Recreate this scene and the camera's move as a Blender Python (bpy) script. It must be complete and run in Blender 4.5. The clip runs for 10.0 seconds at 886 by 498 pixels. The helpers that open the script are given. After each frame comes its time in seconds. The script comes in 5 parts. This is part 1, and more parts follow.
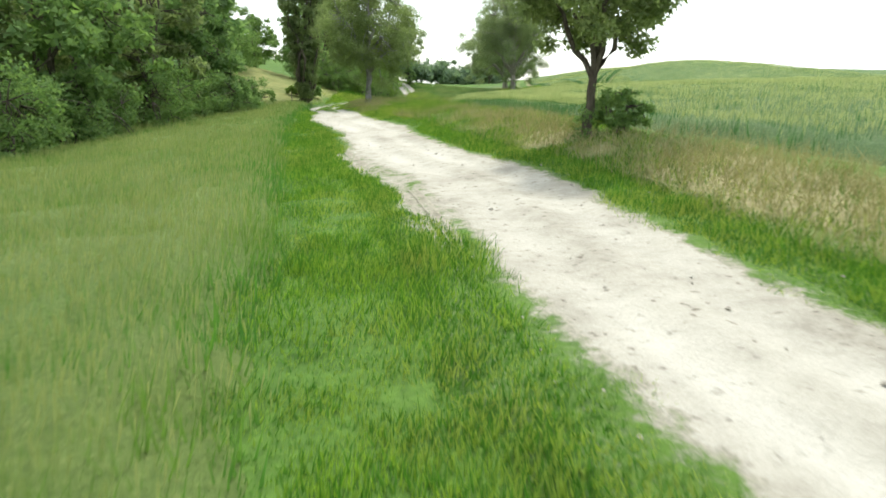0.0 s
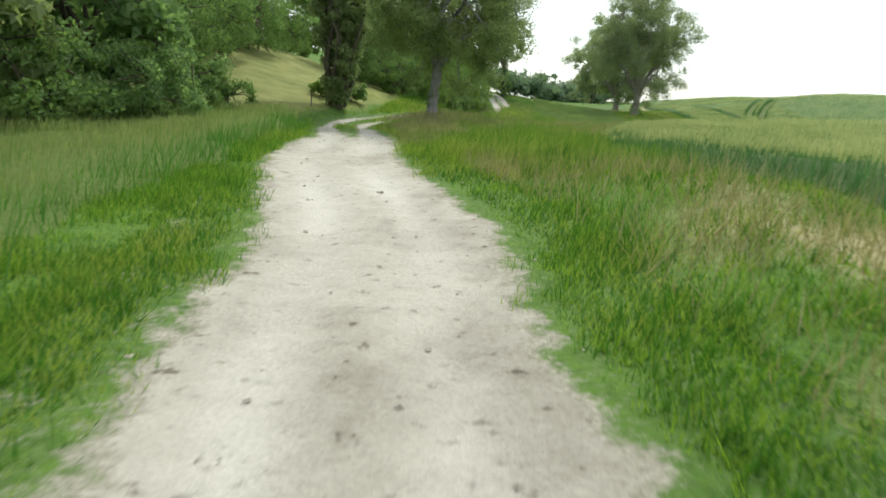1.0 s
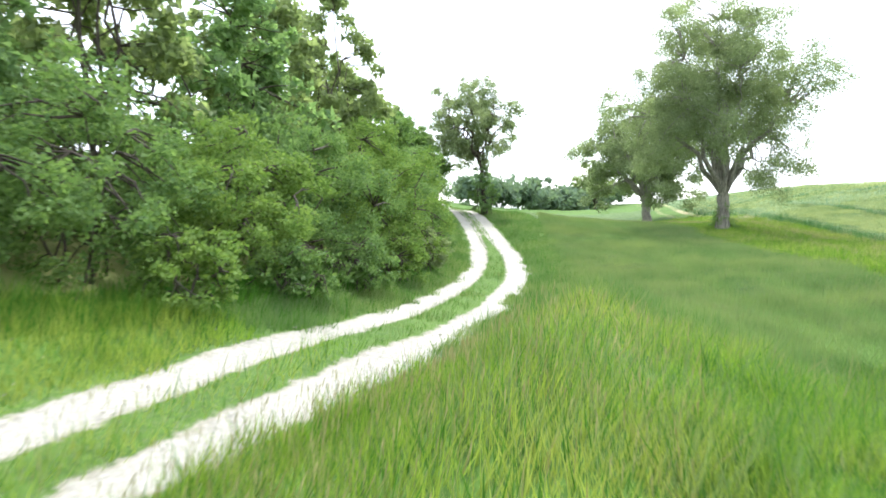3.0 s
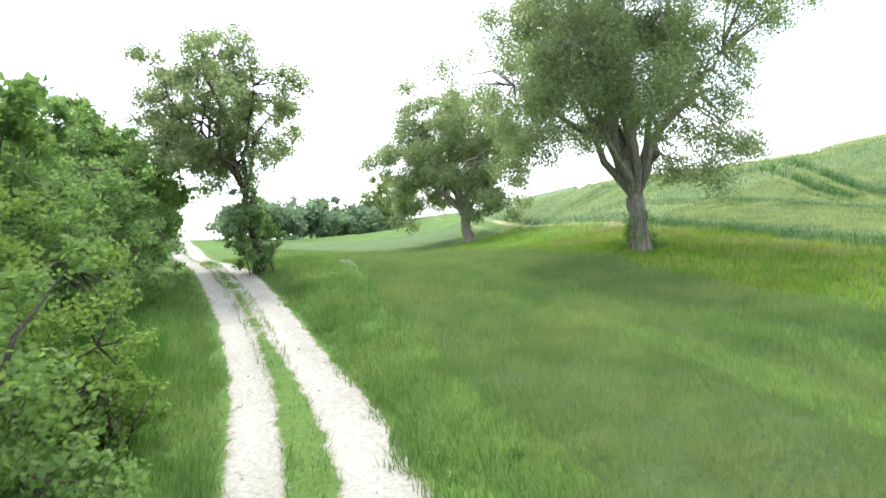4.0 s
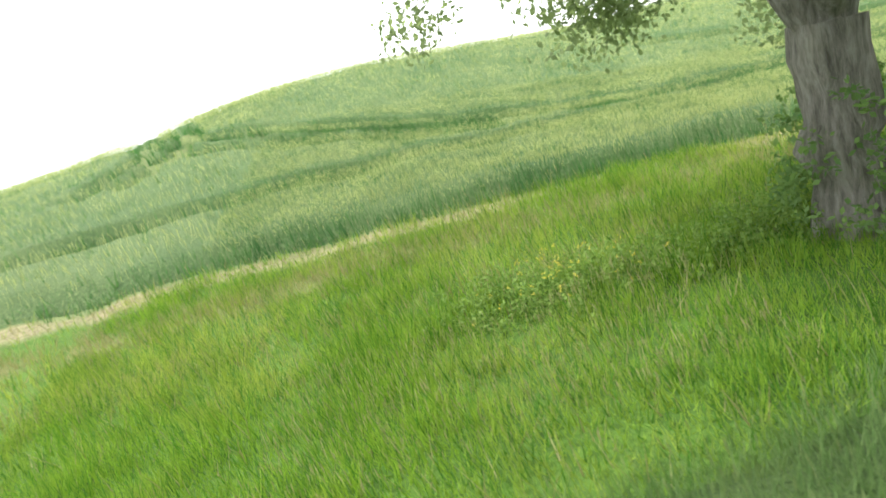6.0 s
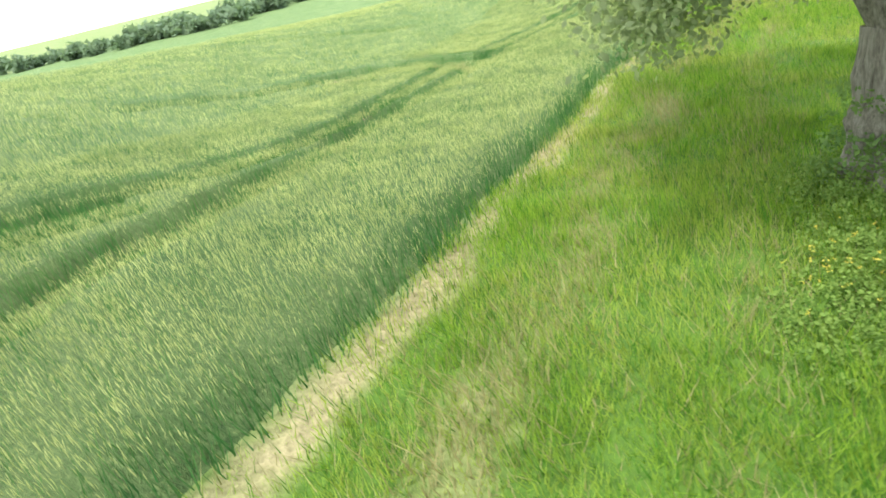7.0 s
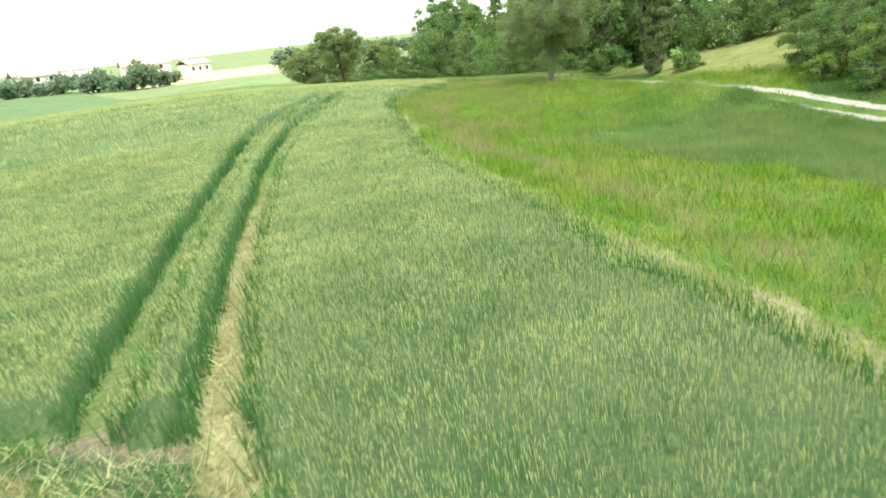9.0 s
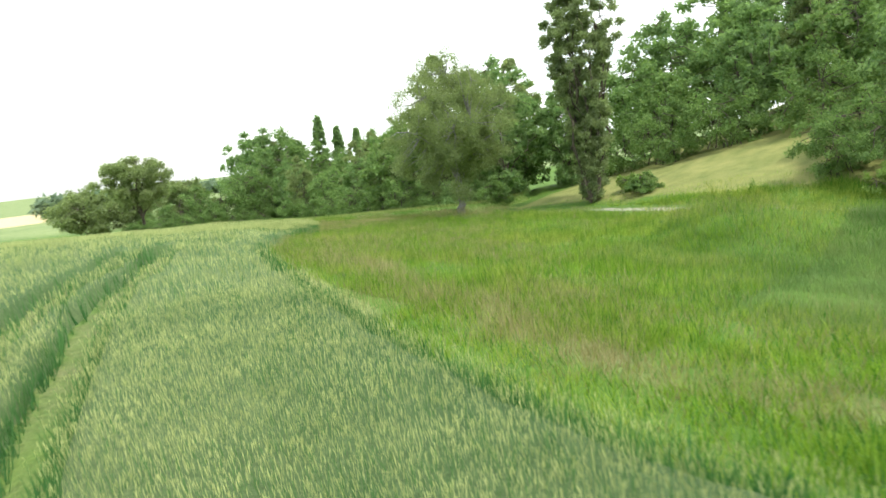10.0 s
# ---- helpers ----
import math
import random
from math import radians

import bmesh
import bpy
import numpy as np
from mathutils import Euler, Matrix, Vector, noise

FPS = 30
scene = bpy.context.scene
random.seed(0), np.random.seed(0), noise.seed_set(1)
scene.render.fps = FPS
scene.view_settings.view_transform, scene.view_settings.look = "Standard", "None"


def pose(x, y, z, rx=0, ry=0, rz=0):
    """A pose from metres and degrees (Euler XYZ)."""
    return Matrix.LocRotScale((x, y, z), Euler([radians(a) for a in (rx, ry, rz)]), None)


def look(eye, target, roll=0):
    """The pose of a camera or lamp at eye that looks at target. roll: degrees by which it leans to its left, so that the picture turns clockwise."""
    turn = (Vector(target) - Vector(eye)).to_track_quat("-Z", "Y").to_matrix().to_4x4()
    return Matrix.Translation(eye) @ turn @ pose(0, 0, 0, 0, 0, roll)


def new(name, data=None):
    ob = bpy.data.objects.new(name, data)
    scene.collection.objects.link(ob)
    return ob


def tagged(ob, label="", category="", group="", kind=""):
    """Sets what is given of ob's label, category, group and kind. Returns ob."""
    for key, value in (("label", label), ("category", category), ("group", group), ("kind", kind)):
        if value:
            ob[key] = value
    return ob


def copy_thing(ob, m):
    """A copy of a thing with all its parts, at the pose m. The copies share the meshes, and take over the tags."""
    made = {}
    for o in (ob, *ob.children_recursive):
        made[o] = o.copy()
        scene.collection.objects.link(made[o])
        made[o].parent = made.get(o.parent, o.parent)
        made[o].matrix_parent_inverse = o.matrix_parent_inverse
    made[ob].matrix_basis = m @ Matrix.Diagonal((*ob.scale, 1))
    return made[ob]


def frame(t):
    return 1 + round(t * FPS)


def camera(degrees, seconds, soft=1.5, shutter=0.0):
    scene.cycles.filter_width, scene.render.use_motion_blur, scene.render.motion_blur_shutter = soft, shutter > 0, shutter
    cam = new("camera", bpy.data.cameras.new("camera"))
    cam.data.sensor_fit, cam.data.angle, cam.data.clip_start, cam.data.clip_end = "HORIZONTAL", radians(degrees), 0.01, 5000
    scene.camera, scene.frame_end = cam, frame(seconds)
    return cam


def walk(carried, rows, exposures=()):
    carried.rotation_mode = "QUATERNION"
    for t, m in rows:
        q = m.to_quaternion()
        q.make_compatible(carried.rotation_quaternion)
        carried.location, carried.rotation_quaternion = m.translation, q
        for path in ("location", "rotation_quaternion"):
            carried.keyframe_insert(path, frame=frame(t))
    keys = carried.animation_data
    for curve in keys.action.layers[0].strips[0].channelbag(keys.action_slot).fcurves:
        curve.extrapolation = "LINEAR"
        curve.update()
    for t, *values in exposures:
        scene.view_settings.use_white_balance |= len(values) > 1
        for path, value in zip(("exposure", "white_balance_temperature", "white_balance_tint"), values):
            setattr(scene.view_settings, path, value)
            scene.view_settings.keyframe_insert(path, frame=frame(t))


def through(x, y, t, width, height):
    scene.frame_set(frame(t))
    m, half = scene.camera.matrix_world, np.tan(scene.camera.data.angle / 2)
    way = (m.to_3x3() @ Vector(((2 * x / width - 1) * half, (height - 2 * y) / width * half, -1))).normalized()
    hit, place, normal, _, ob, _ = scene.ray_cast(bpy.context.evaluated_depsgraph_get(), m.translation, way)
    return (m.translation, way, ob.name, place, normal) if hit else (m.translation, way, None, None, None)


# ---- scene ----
cam = camera(71.04, 10.0, soft=1.6, shutter=0.07)
PATH = [
    (0, (-0.001, -0.005, 2.708), (0.164, 9.687, 0.252), 0.76),
    (0.5, (-0.888, 10.996, 2.939), (-0.807, 20.684, 0.466), 1.72),
    (1, (-1.095, 20.532, 2.713), (-2.108, 30.201, 0.375), 5.51),
    (1.5, (-1.316, 29.087, 2.804), (-3.217, 38.868, 1.963), 3.99),
    (2, (-1.810, 36.901, 3.558), (-3.720, 46.677, 2.666), 4.91),
    (2.2, (-1.811, 39.542, 3.730), (-3.768, 49.302, 2.779), 5.69),
    (3.3, (-2.111, 62.995, 3.775), (-2.211, 72.989, 3.433), -4.71),
    (3.5, (-2.287, 67.124, 4.070), (-1.456, 77.085, 3.780), -7.06),
    (3.6, (-2.492, 68.989, 4.223), (-1.234, 78.904, 3.902), -5.45),
    (4, (-2.545, 75.485, 4.977), (-0.215, 85.201, 4.567), -5.65),
    (4.5, (-2.551, 82.615, 5.457), (0.910, 91.985, 4.995), -6.96),
    (5, (0.740, 91.243, 4.432), (5.988, 99.750, 4.124), -7.85),
    (5.2, (2.596, 94.051, 4.181), (8.492, 102.121, 3.849), -10.30),
    (6.3, (7.072, 107.612, 6.826), (15.827, 104.150, 3.454), -18.91),
    (6.5, (8.987, 109.058, 7.142), (16.669, 103.839, 3.432), -18.85),
    (6.8, (12.253, 110.484, 7.589), (17.738, 103.248, 3.399), -15.69),
    (7, (14.334, 110.791, 7.639), (18.531, 102.806, 3.324), -13.75),
    (7.5, (20.760, 110.546, 6.937), (21.228, 101.381, 2.965), -11.88),
    (7.8, (23.206, 106.017, 6.771), (22.182, 96.974, 2.625), -13.39),
    (8, (24.967, 103.188, 6.717), (22.811, 94.389, 2.484), -15.30),
    (8.2, (25.461, 100.215, 6.700), (22.718, 91.555, 2.520), -14.94),
    (8.5, (25.655, 95.681, 6.675), (22.199, 87.036, 3.026), -10.43),
    (8.8, (25.688, 90.865, 6.576), (21.783, 82.262, 3.299), -6.94),
    (9, (24.300, 88.069, 6.549), (20.623, 79.381, 3.232), -6.21),
    (9.5, (22.720, 80.367, 6.149), (17.810, 71.960, 3.910), -7.18),
    (9.8, (21.953, 75.098, 5.796), (16.134, 67.157, 4.043), -5.26),
    (10, (21.297, 71.261, 5.577), (14.577, 64.015, 4.051), -6.49),
]
walk(cam, [(t, look(e, q, r)) for t, e, q, r in PATH], [(0, 0.55, 6400, 5), (0.5, 0.5, 6400, 4), (1, 0.2, 6400, 5), (1.5, 0.25, 6200, 6), (2, 1.25, 5800, 10), (3.6, 1.1, 6050, 12), (4.5, 1.0, 6050, 12), (5, 1.0, 6000, 12), (6.5, 1.2, 6600, 6), (7.5, 1.15, 6500, 4), (8.5, 1.1, 6450, 4), (9.5, 0.9, 6500, 5), (10, 0.8, 6500, 5)])

# ---- light ----
SUN_AZ, SUN_EL = radians(8), radians(60)
world = bpy.data.worlds.new("sky")
scene.world = world
world.use_nodes = True
wn = world.node_tree
sky = wn.nodes.new("ShaderNodeTexSky")
sky.sky_type = "NISHITA"
sky.sun_disc = False
sky.sun_elevation = SUN_EL
sky.sun_rotation = SUN_AZ
sky.dust_density = 2.0
sky.air_density = 1.2
sky.ozone_density = 1.0
veil = wn.nodes.new("ShaderNodeMix")
veil.data_type = "RGBA"
veil.inputs[7].default_value = (7.0, 7.15, 7.3, 1)
sky_way = wn.nodes.new("ShaderNodeTexCoord")
stretch = wn.nodes.new("ShaderNodeMapping")
stretch.inputs["Scale"].default_value = (1.0, 1.0, 3.2)
cloud = wn.nodes.new("ShaderNodeTexNoise")
cloud.inputs["Scale"].default_value, cloud.inputs["Detail"].default_value, cloud.inputs["Roughness"].default_value = 2.3, 6.0, 0.55
cover = wn.nodes.new("ShaderNodeMapRange")
cover.inputs[1].default_value, cover.inputs[2].default_value, cover.inputs[3].default_value, cover.inputs[4].default_value = 0.36, 0.56, 0.35, 0.94
wn.links.new(sky_way.outputs["Generated"], stretch.inputs[0])
wn.links.new(stretch.outputs[0], cloud.inputs["Vector"])
wn.links.new(cloud.outputs["Fac"], cover.inputs[0])
wn.links.new(cover.outputs[0], veil.inputs[0])
wn.links.new(sky.outputs[0], veil.inputs[6])
wn.links.new(veil.outputs[2], wn.nodes["Background"].inputs[0])
wn.nodes["Background"].inputs[1].default_value = 0.175
sun_data = bpy.data.lights.new("sun", "SUN")
sun_data.energy, sun_data.angle, sun_data.color = 2.35, radians(6), (1.0, 0.95, 0.87)
sun = new("sun", sun_data)
toward = Vector((math.sin(SUN_AZ) * math.cos(SUN_EL), math.cos(SUN_AZ) * math.cos(SUN_EL), math.sin(SUN_EL)))
sun.matrix_world = look(toward * 200, (0, 0, 0))


# ---- materials ----
def material(name, rough=0.8):
    m = bpy.data.materials.new(name)
    m.use_nodes = True
    b = m.node_tree.nodes["Principled BSDF"]
    b.inputs["Roughness"].default_value = rough
    b.inputs["Specular IOR Level"].default_value = 0.25
    return m, m.node_tree, b


def node(tree, kind, **inputs):
    n = tree.nodes.new(kind)
    for key, value in inputs.items():
        n.inputs[key.replace("_", " ")].default_value = value
    return n


def noise_tex(tree, scale, detail=4.0, rough=0.6, space="Object"):
    tc = tree.nodes.new("ShaderNodeTexCoord")
    n = node(tree, "ShaderNodeTexNoise", Scale=scale, Detail=detail, Roughness=rough)
    tree.links.new(tc.outputs[space], n.inputs["Vector"])
    return n.outputs["Fac"]


def ramp(tree, fac, stops):
    r = tree.nodes.new("ShaderNodeValToRGB")
    e = r.color_ramp.elements
    while len(e) < len(stops):
        e.new(0.5)
    for el, (p, c) in zip(e, stops):
        el.position, el.color = p, (*c, 1)
    tree.links.new(fac, r.inputs[0])
    return r.outputs[0]


def mix(tree, fac, a, b, blend="MIX"):
    n = tree.nodes.new("ShaderNodeMix")
    n.data_type, n.blend_type = "RGBA", blend
    for value, s in ((fac, n.inputs[0]), (a, n.inputs[6]), (b, n.inputs[7])):
        if isinstance(value, (int, float)):
            s.default_value = value
        elif isinstance(value, tuple):
            s.default_value = (*value, 1)
        else:
            tree.links.new(value, s)
    return n.outputs[2]


def maths(tree, op, a, b=0.0):
    n = tree.nodes.new("ShaderNodeMath")
    n.operation = op
    for value, s in ((a, n.inputs[0]), (b, n.inputs[1])):
        if isinstance(value, (int, float)):
            s.default_value = value
        else:
            tree.links.new(value, s)
    return n.outputs[0]


def attr(tree, name):
    a = tree.nodes.new("ShaderNodeAttribute")
    a.attribute_name = name
    return a.outputs["Fac"]


def bump(tree, bsdf, height, strength=0.5, distance=0.05):
    b = node(tree, "ShaderNodeBump", Strength=strength, Distance=distance)
    tree.links.new(height, b.inputs["Height"])
    tree.links.new(b.outputs[0], bsdf.inputs["Normal"])


def leaf_material(name, dark, light, through=0.35, scale=0.5, patch=None):
    """Leaves and blades: each island its own shade, a slow drift of tone, and light let through."""
    m, t, b = material(name, 0.66)
    b.inputs["Specular IOR Level"].default_value = 0.12
    geo = t.nodes.new("ShaderNodeNewGeometry")
    tone = mix(t, geo.outputs["Random Per Island"], dark, light)
    drift = noise_tex(t, scale, 3.0)
    tone = mix(t, ramp(t, drift, [(0.35, (0.0, 0.0, 0.0)), (0.7, (0.55, 0.55, 0.55))]), tone, mix(t, 0.5, dark, light), "MIX")
    tone = mix(t, 0.45, tone, ramp(t, noise_tex(t, scale * 5, 2.0), [(0.3, dark), (0.7, light)]))
    if patch:
        tone = mix(t, ramp(t, noise_tex(t, 0.3, 4.0, 0.65), [(0.44, (0.0, 0.0, 0.0)), (0.64, (0.75, 0.75, 0.75))]), tone, patch)
    t.links.new(tone, b.inputs["Base Color"])
    tr = t.nodes.new("ShaderNodeBsdfTranslucent")
    bright = mix(t, 1.0, tone, (1.25, 1.32, 0.82), "MULTIPLY")
    t.links.new(bright, tr.inputs[0])
    sh = t.nodes.new("ShaderNodeMixShader")
    sh.inputs[0].default_value = through
    t.links.new(b.outputs[0], sh.inputs[1])
    t.links.new(tr.outputs[0], sh.inputs[2])
    t.links.new(sh.outputs[0], t.nodes["Material Output"].inputs[0])
    return m


def plain_material(name, dark, light, scale, rough=0.85, bump_scale=30.0, strength=0.4, distance=0.02):
    m, t, b = material(name, rough)
    c = ramp(t, noise_tex(t, scale, 6.0), [(0.3, dark), (0.7, light)])
    c = mix(t, 0.35, c, ramp(t, noise_tex(t, scale * 7, 4.0), [(0.35, dark), (0.65, light)]))
    t.links.new(c, b.inputs["Base Color"])
    bump(t, b, noise_tex(t, bump_scale, 5.0), strength, distance)
    return m


def bark_material(name, dark, light):
    m, t, b = material(name, 0.9)
    tc = t.nodes.new("ShaderNodeTexCoord")
    mp = node(t, "ShaderNodeMapping", Scale=(9.0, 9.0, 1.6))
    t.links.new(tc.outputs["Object"], mp.inputs[0])
    n = node(t, "ShaderNodeTexNoise", Scale=1.4, Detail=8.0, Roughness=0.7)
    t.links.new(mp.outputs[0], n.inputs["Vector"])
    c = ramp(t, n.outputs["Fac"], [(0.35, dark), (0.62, light)])
    c = mix(t, 0.3, c, ramp(t, noise_tex(t, 0.9, 3.0), [(0.4, dark), (0.6, (0.16, 0.17, 0.10))]))
    t.links.new(c, b.inputs["Base Color"])
    bump(t, b, n.outputs["Fac"], 1.0, 0.12)
    return m


GRASS = leaf_material("grass_blades", (0.11, 0.22, 0.024), (0.32, 0.46, 0.06), 0.38, 0.35, (0.39, 0.41, 0.105))
GRASS_DARK = leaf_material("grass_blades_deep", (0.032, 0.115, 0.014), (0.11, 0.25, 0.03), 0.38, 0.35)
STRAW = leaf_material("dry_grass", (0.17, 0.16, 0.07), (0.43, 0.395, 0.205), 0.3, 0.5)
WHEAT = leaf_material("wheat_leaf", (0.025, 0.105, 0.034), (0.12, 0.25, 0.085), 0.42, 0.12)
EAR = leaf_material("wheat_ear", (0.20, 0.255, 0.095), (0.61, 0.62, 0.30), 0.3, 0.12)
BARLEY_EAR = leaf_material("barley_ear", (0.17, 0.24, 0.075), (0.36, 0.38, 0.15), 0.3, 0.12)
BARLEY = leaf_material("barley_leaf", (0.04, 0.15, 0.025), (0.15, 0.30, 0.055), 0.4, 0.15, (0.21, 0.28, 0.07))
CROP_LEAF = leaf_material("young_crop_leaf", (0.08, 0.155, 0.05), (0.23, 0.325, 0.13), 0.42, 0.15, (0.265, 0.32, 0.125))
CROP_EAR = leaf_material("young_crop_ear", (0.14, 0.19, 0.075), (0.28, 0.32, 0.14), 0.3, 0.12)
LEAF_MAPLE = leaf_material("leaf_field_maple", (0.11, 0.155, 0.072), (0.34, 0.40, 0.195), 0.62)
LEAF_WILLOW = leaf_material("leaf_grey_green", (0.13, 0.17, 0.098), (0.34, 0.395, 0.235), 0.62)
LEAF_POPLAR = leaf_material("leaf_poplar", (0.115, 0.165, 0.08), (0.34, 0.40, 0.21), 0.6)
LEAF_BUSH = leaf_material("leaf_hedge", (0.07, 0.14, 0.05), (0.25, 0.36, 0.12), 0.45)
LEAF_DARK = leaf_material("leaf_dark_wood", (0.09, 0.17, 0.072), (0.285, 0.395, 0.175), 0.62)
# paler and bluer than near leaves: distance haze put into the colour
LEAF_FAR_HAZED = leaf_material("leaf_far_wood_hazed", (0.10, 0.16, 0.115), (0.23, 0.30, 0.20), 0.45, 0.05)
LEAF_BRIGHT = leaf_material("leaf_young", (0.085, 0.165, 0.035), (0.27, 0.37, 0.10), 0.4)
PETAL = leaf_material("yellow_petal", (0.5, 0.4, 0.06), (0.68, 0.58, 0.12), 0.3)
BARK = bark_material("bark_grey", (0.13, 0.115, 0.095), (0.52, 0.475, 0.41))
BARK_PALE = bark_material("bark_pale_grey", (0.17, 0.16, 0.15), (0.44, 0.42, 0.40))
BARK_DARK = bark_material("bark_brown", (0.045, 0.035, 0.028), (0.16, 0.13, 0.10))
POST_WOOD = bark_material("weathered_post", (0.06, 0.05, 0.04), (0.2, 0.17, 0.14))
PEBBLE = leaf_material("chalk_pebble", (0.16, 0.14, 0.11), (0.55, 0.52, 0.44), 0.0, 3.0)
CLOD = plain_material("chalky_mud", (0.20, 0.18, 0.135), (0.42, 0.39, 0.31), 3.0, 0.95, 40.0, 0.6, 0.01)
PLASTER = plain_material("house_plaster", (0.62, 0.58, 0.5), (0.78, 0.75, 0.68), 0.8)
ROOF_TILE = plain_material("roof_tile", (0.36, 0.26, 0.21), (0.5, 0.4, 0.34), 1.5)
WINDOW_DARK = plain_material("window_pane", (0.03, 0.035, 0.04), (0.06, 0.065, 0.07), 2.0, 0.15)


def turf_tone(t, big, mid, fine):
    """Green turf: patches, tufts and fine grain."""
    green = ramp(t, mid, [(0.3, (0.045, 0.105, 0.016)), (0.7, (0.11, 0.20, 0.028))])
    green = mix(t, 0.4, green, ramp(t, big, [(0.35, (0.05, 0.11, 0.018)), (0.65, (0.13, 0.21, 0.032))]))
    return mix(t, 0.35, green, ramp(t, fine, [(0.3, (0.02, 0.05, 0.012)), (0.7, (0.135, 0.24, 0.032))]))


def ground_material():
    m, t, b = material("ground_cover", 0.95)
    big, mid, fine = noise_tex(t, 0.09, 4.0), noise_tex(t, 0.8, 5.0), noise_tex(t, 9.0, 4.0)
    green = turf_tone(t, big, mid, fine)
    straw = ramp(t, mid, [(0.3, (0.21, 0.19, 0.085)), (0.7, (0.42, 0.37, 0.205))])
    straw = mix(t, 0.4, straw, ramp(t, fine, [(0.35, (0.13, 0.13, 0.055)), (0.65, (0.48, 0.43, 0.25))]))
    gold = ramp(t, mid, [(0.3, (0.13, 0.16, 0.045)), (0.7, (0.25, 0.25, 0.085))])
    soil = ramp(t, fine, [(0.3, (0.09, 0.08, 0.045)), (0.7, (0.25, 0.215, 0.13))])
    crop = ramp(t, mid, [(0.3, (0.12, 0.18, 0.06)), (0.7, (0.22, 0.27, 0.11))])
    crop = mix(t, 0.4, crop, ramp(t, big, [(0.35, (0.13, 0.19, 0.07)), (0.65, (0.25, 0.29, 0.12))]))
    tan = ramp(t, mid, [(0.3, (0.48, 0.38, 0.2)), (0.7, (0.62, 0.5, 0.3))])
    ragged = maths(t, "MULTIPLY", maths(t, "SUBTRACT", noise_tex(t, 1.6, 5.0), 0.5), 0.9)
    col = green
    for name, c in (("dry", straw), ("gold", gold), ("crop", crop), ("soil", soil), ("tan", tan)):
        a = maths(t, "ADD", attr(t, name), maths(t, "MULTIPLY", ragged, maths(t, "MULTIPLY", attr(t, name), 1.2)))
        n = t.nodes.new("ShaderNodeMapRange")
        n.inputs[1].default_value, n.inputs[2].default_value = 0.25, 0.7
        t.links.new(a, n.inputs[0])
        col = mix(t, n.outputs[0], col, c)
    t.links.new(col, b.inputs["Base Color"])
    bump(t, b, mix(t, 0.5, mid, fine), 0.8, 0.12)
    return m


def road_material():
    """Pale chalk with damp ruts, worn into earth and turf along a ragged edge given by the attribute 'worn'."""
    m, t, b = material("chalk_road", 0.95)
    fine, mid, big = noise_tex(t, 22.0, 6.0, 0.7), noise_tex(t, 3.5, 6.0, 0.65), noise_tex(t, 0.6, 4.0)
    chalk = ramp(t, mid, [(0.3, (0.25, 0.23, 0.18)), (0.45, (0.45, 0.42, 0.35)), (0.75, (0.62, 0.59, 0.51))])
    chalk = mix(t, 0.3, chalk, ramp(t, fine, [(0.32, (0.15, 0.135, 0.10)), (0.6, (0.6, 0.57, 0.49))]))
    chalk = mix(t, 0.42, chalk, ramp(t, big, [(0.36, (0.23, 0.21, 0.165)), (0.52, (0.52, 0.5, 0.43)), (0.7, (0.62, 0.6, 0.53))]))
    earth = ramp(t, fine, [(0.3, (0.19, 0.18, 0.135)), (0.7, (0.42, 0.39, 0.31))])
    turf = turf_tone(t, noise_tex(t, 0.09, 4.0), noise_tex(t, 0.8, 5.0), noise_tex(t, 9.0, 4.0))
    wob = maths(t, "MULTIPLY", maths(t, "SUBTRACT", noise_tex(t, 2.6, 8.0, 0.75), 0.5), 1.5)
    worn = maths(t, "ADD", attr(t, "worn"), wob)
    def step(lo, hi):
        n = t.nodes.new("ShaderNodeMapRange")
        n.inputs[1].default_value, n.inputs[2].default_value = lo, hi
        t.links.new(worn, n.inputs[0])
        return n.outputs[0]
    pits = ramp(t, noise_tex(t, 7.0, 3.0, 0.5), [(0.29, (0.30, 0.27, 0.22)), (0.36, (1, 1, 1))])
    chalk = mix(t, 0.8, chalk, pits, "MULTIPLY")
    chalk = mix(t, maths(t, "MULTIPLY", attr(t, "wheel"), 0.6), mix(t, 1.0, chalk, (0.82, 0.81, 0.79), "MULTIPLY"), ramp(t, fine, [(0.3, (0.5, 0.475, 0.405)), (0.7, (0.66, 0.635, 0.56))]))
    chalk = mix(t, attr(t, "aged"), chalk, ramp(t, noise_tex(t, 14.0, 5.0, 0.7), [(0.3, (0.17, 0.165, 0.13)), (0.55, (0.34, 0.33, 0.28)), (0.7, (0.46, 0.45, 0.39))]))
    turf = mix(t, ramp(t, noise_tex(t, 13.0, 4.0, 0.7), [(0.5, (0, 0, 0)), (0.66, (0.22, 0.22, 0.22))]), turf, earth)
    col = mix(t, step(0.28, 0.48), turf, earth)
    col = mix(t, step(0.5, 0.62), col, chalk)
    t.links.new(col, b.inputs["Base Color"])
    bump(t, b, mix(t, 0.5, mid, fine), 0.9, 0.05)
    return m


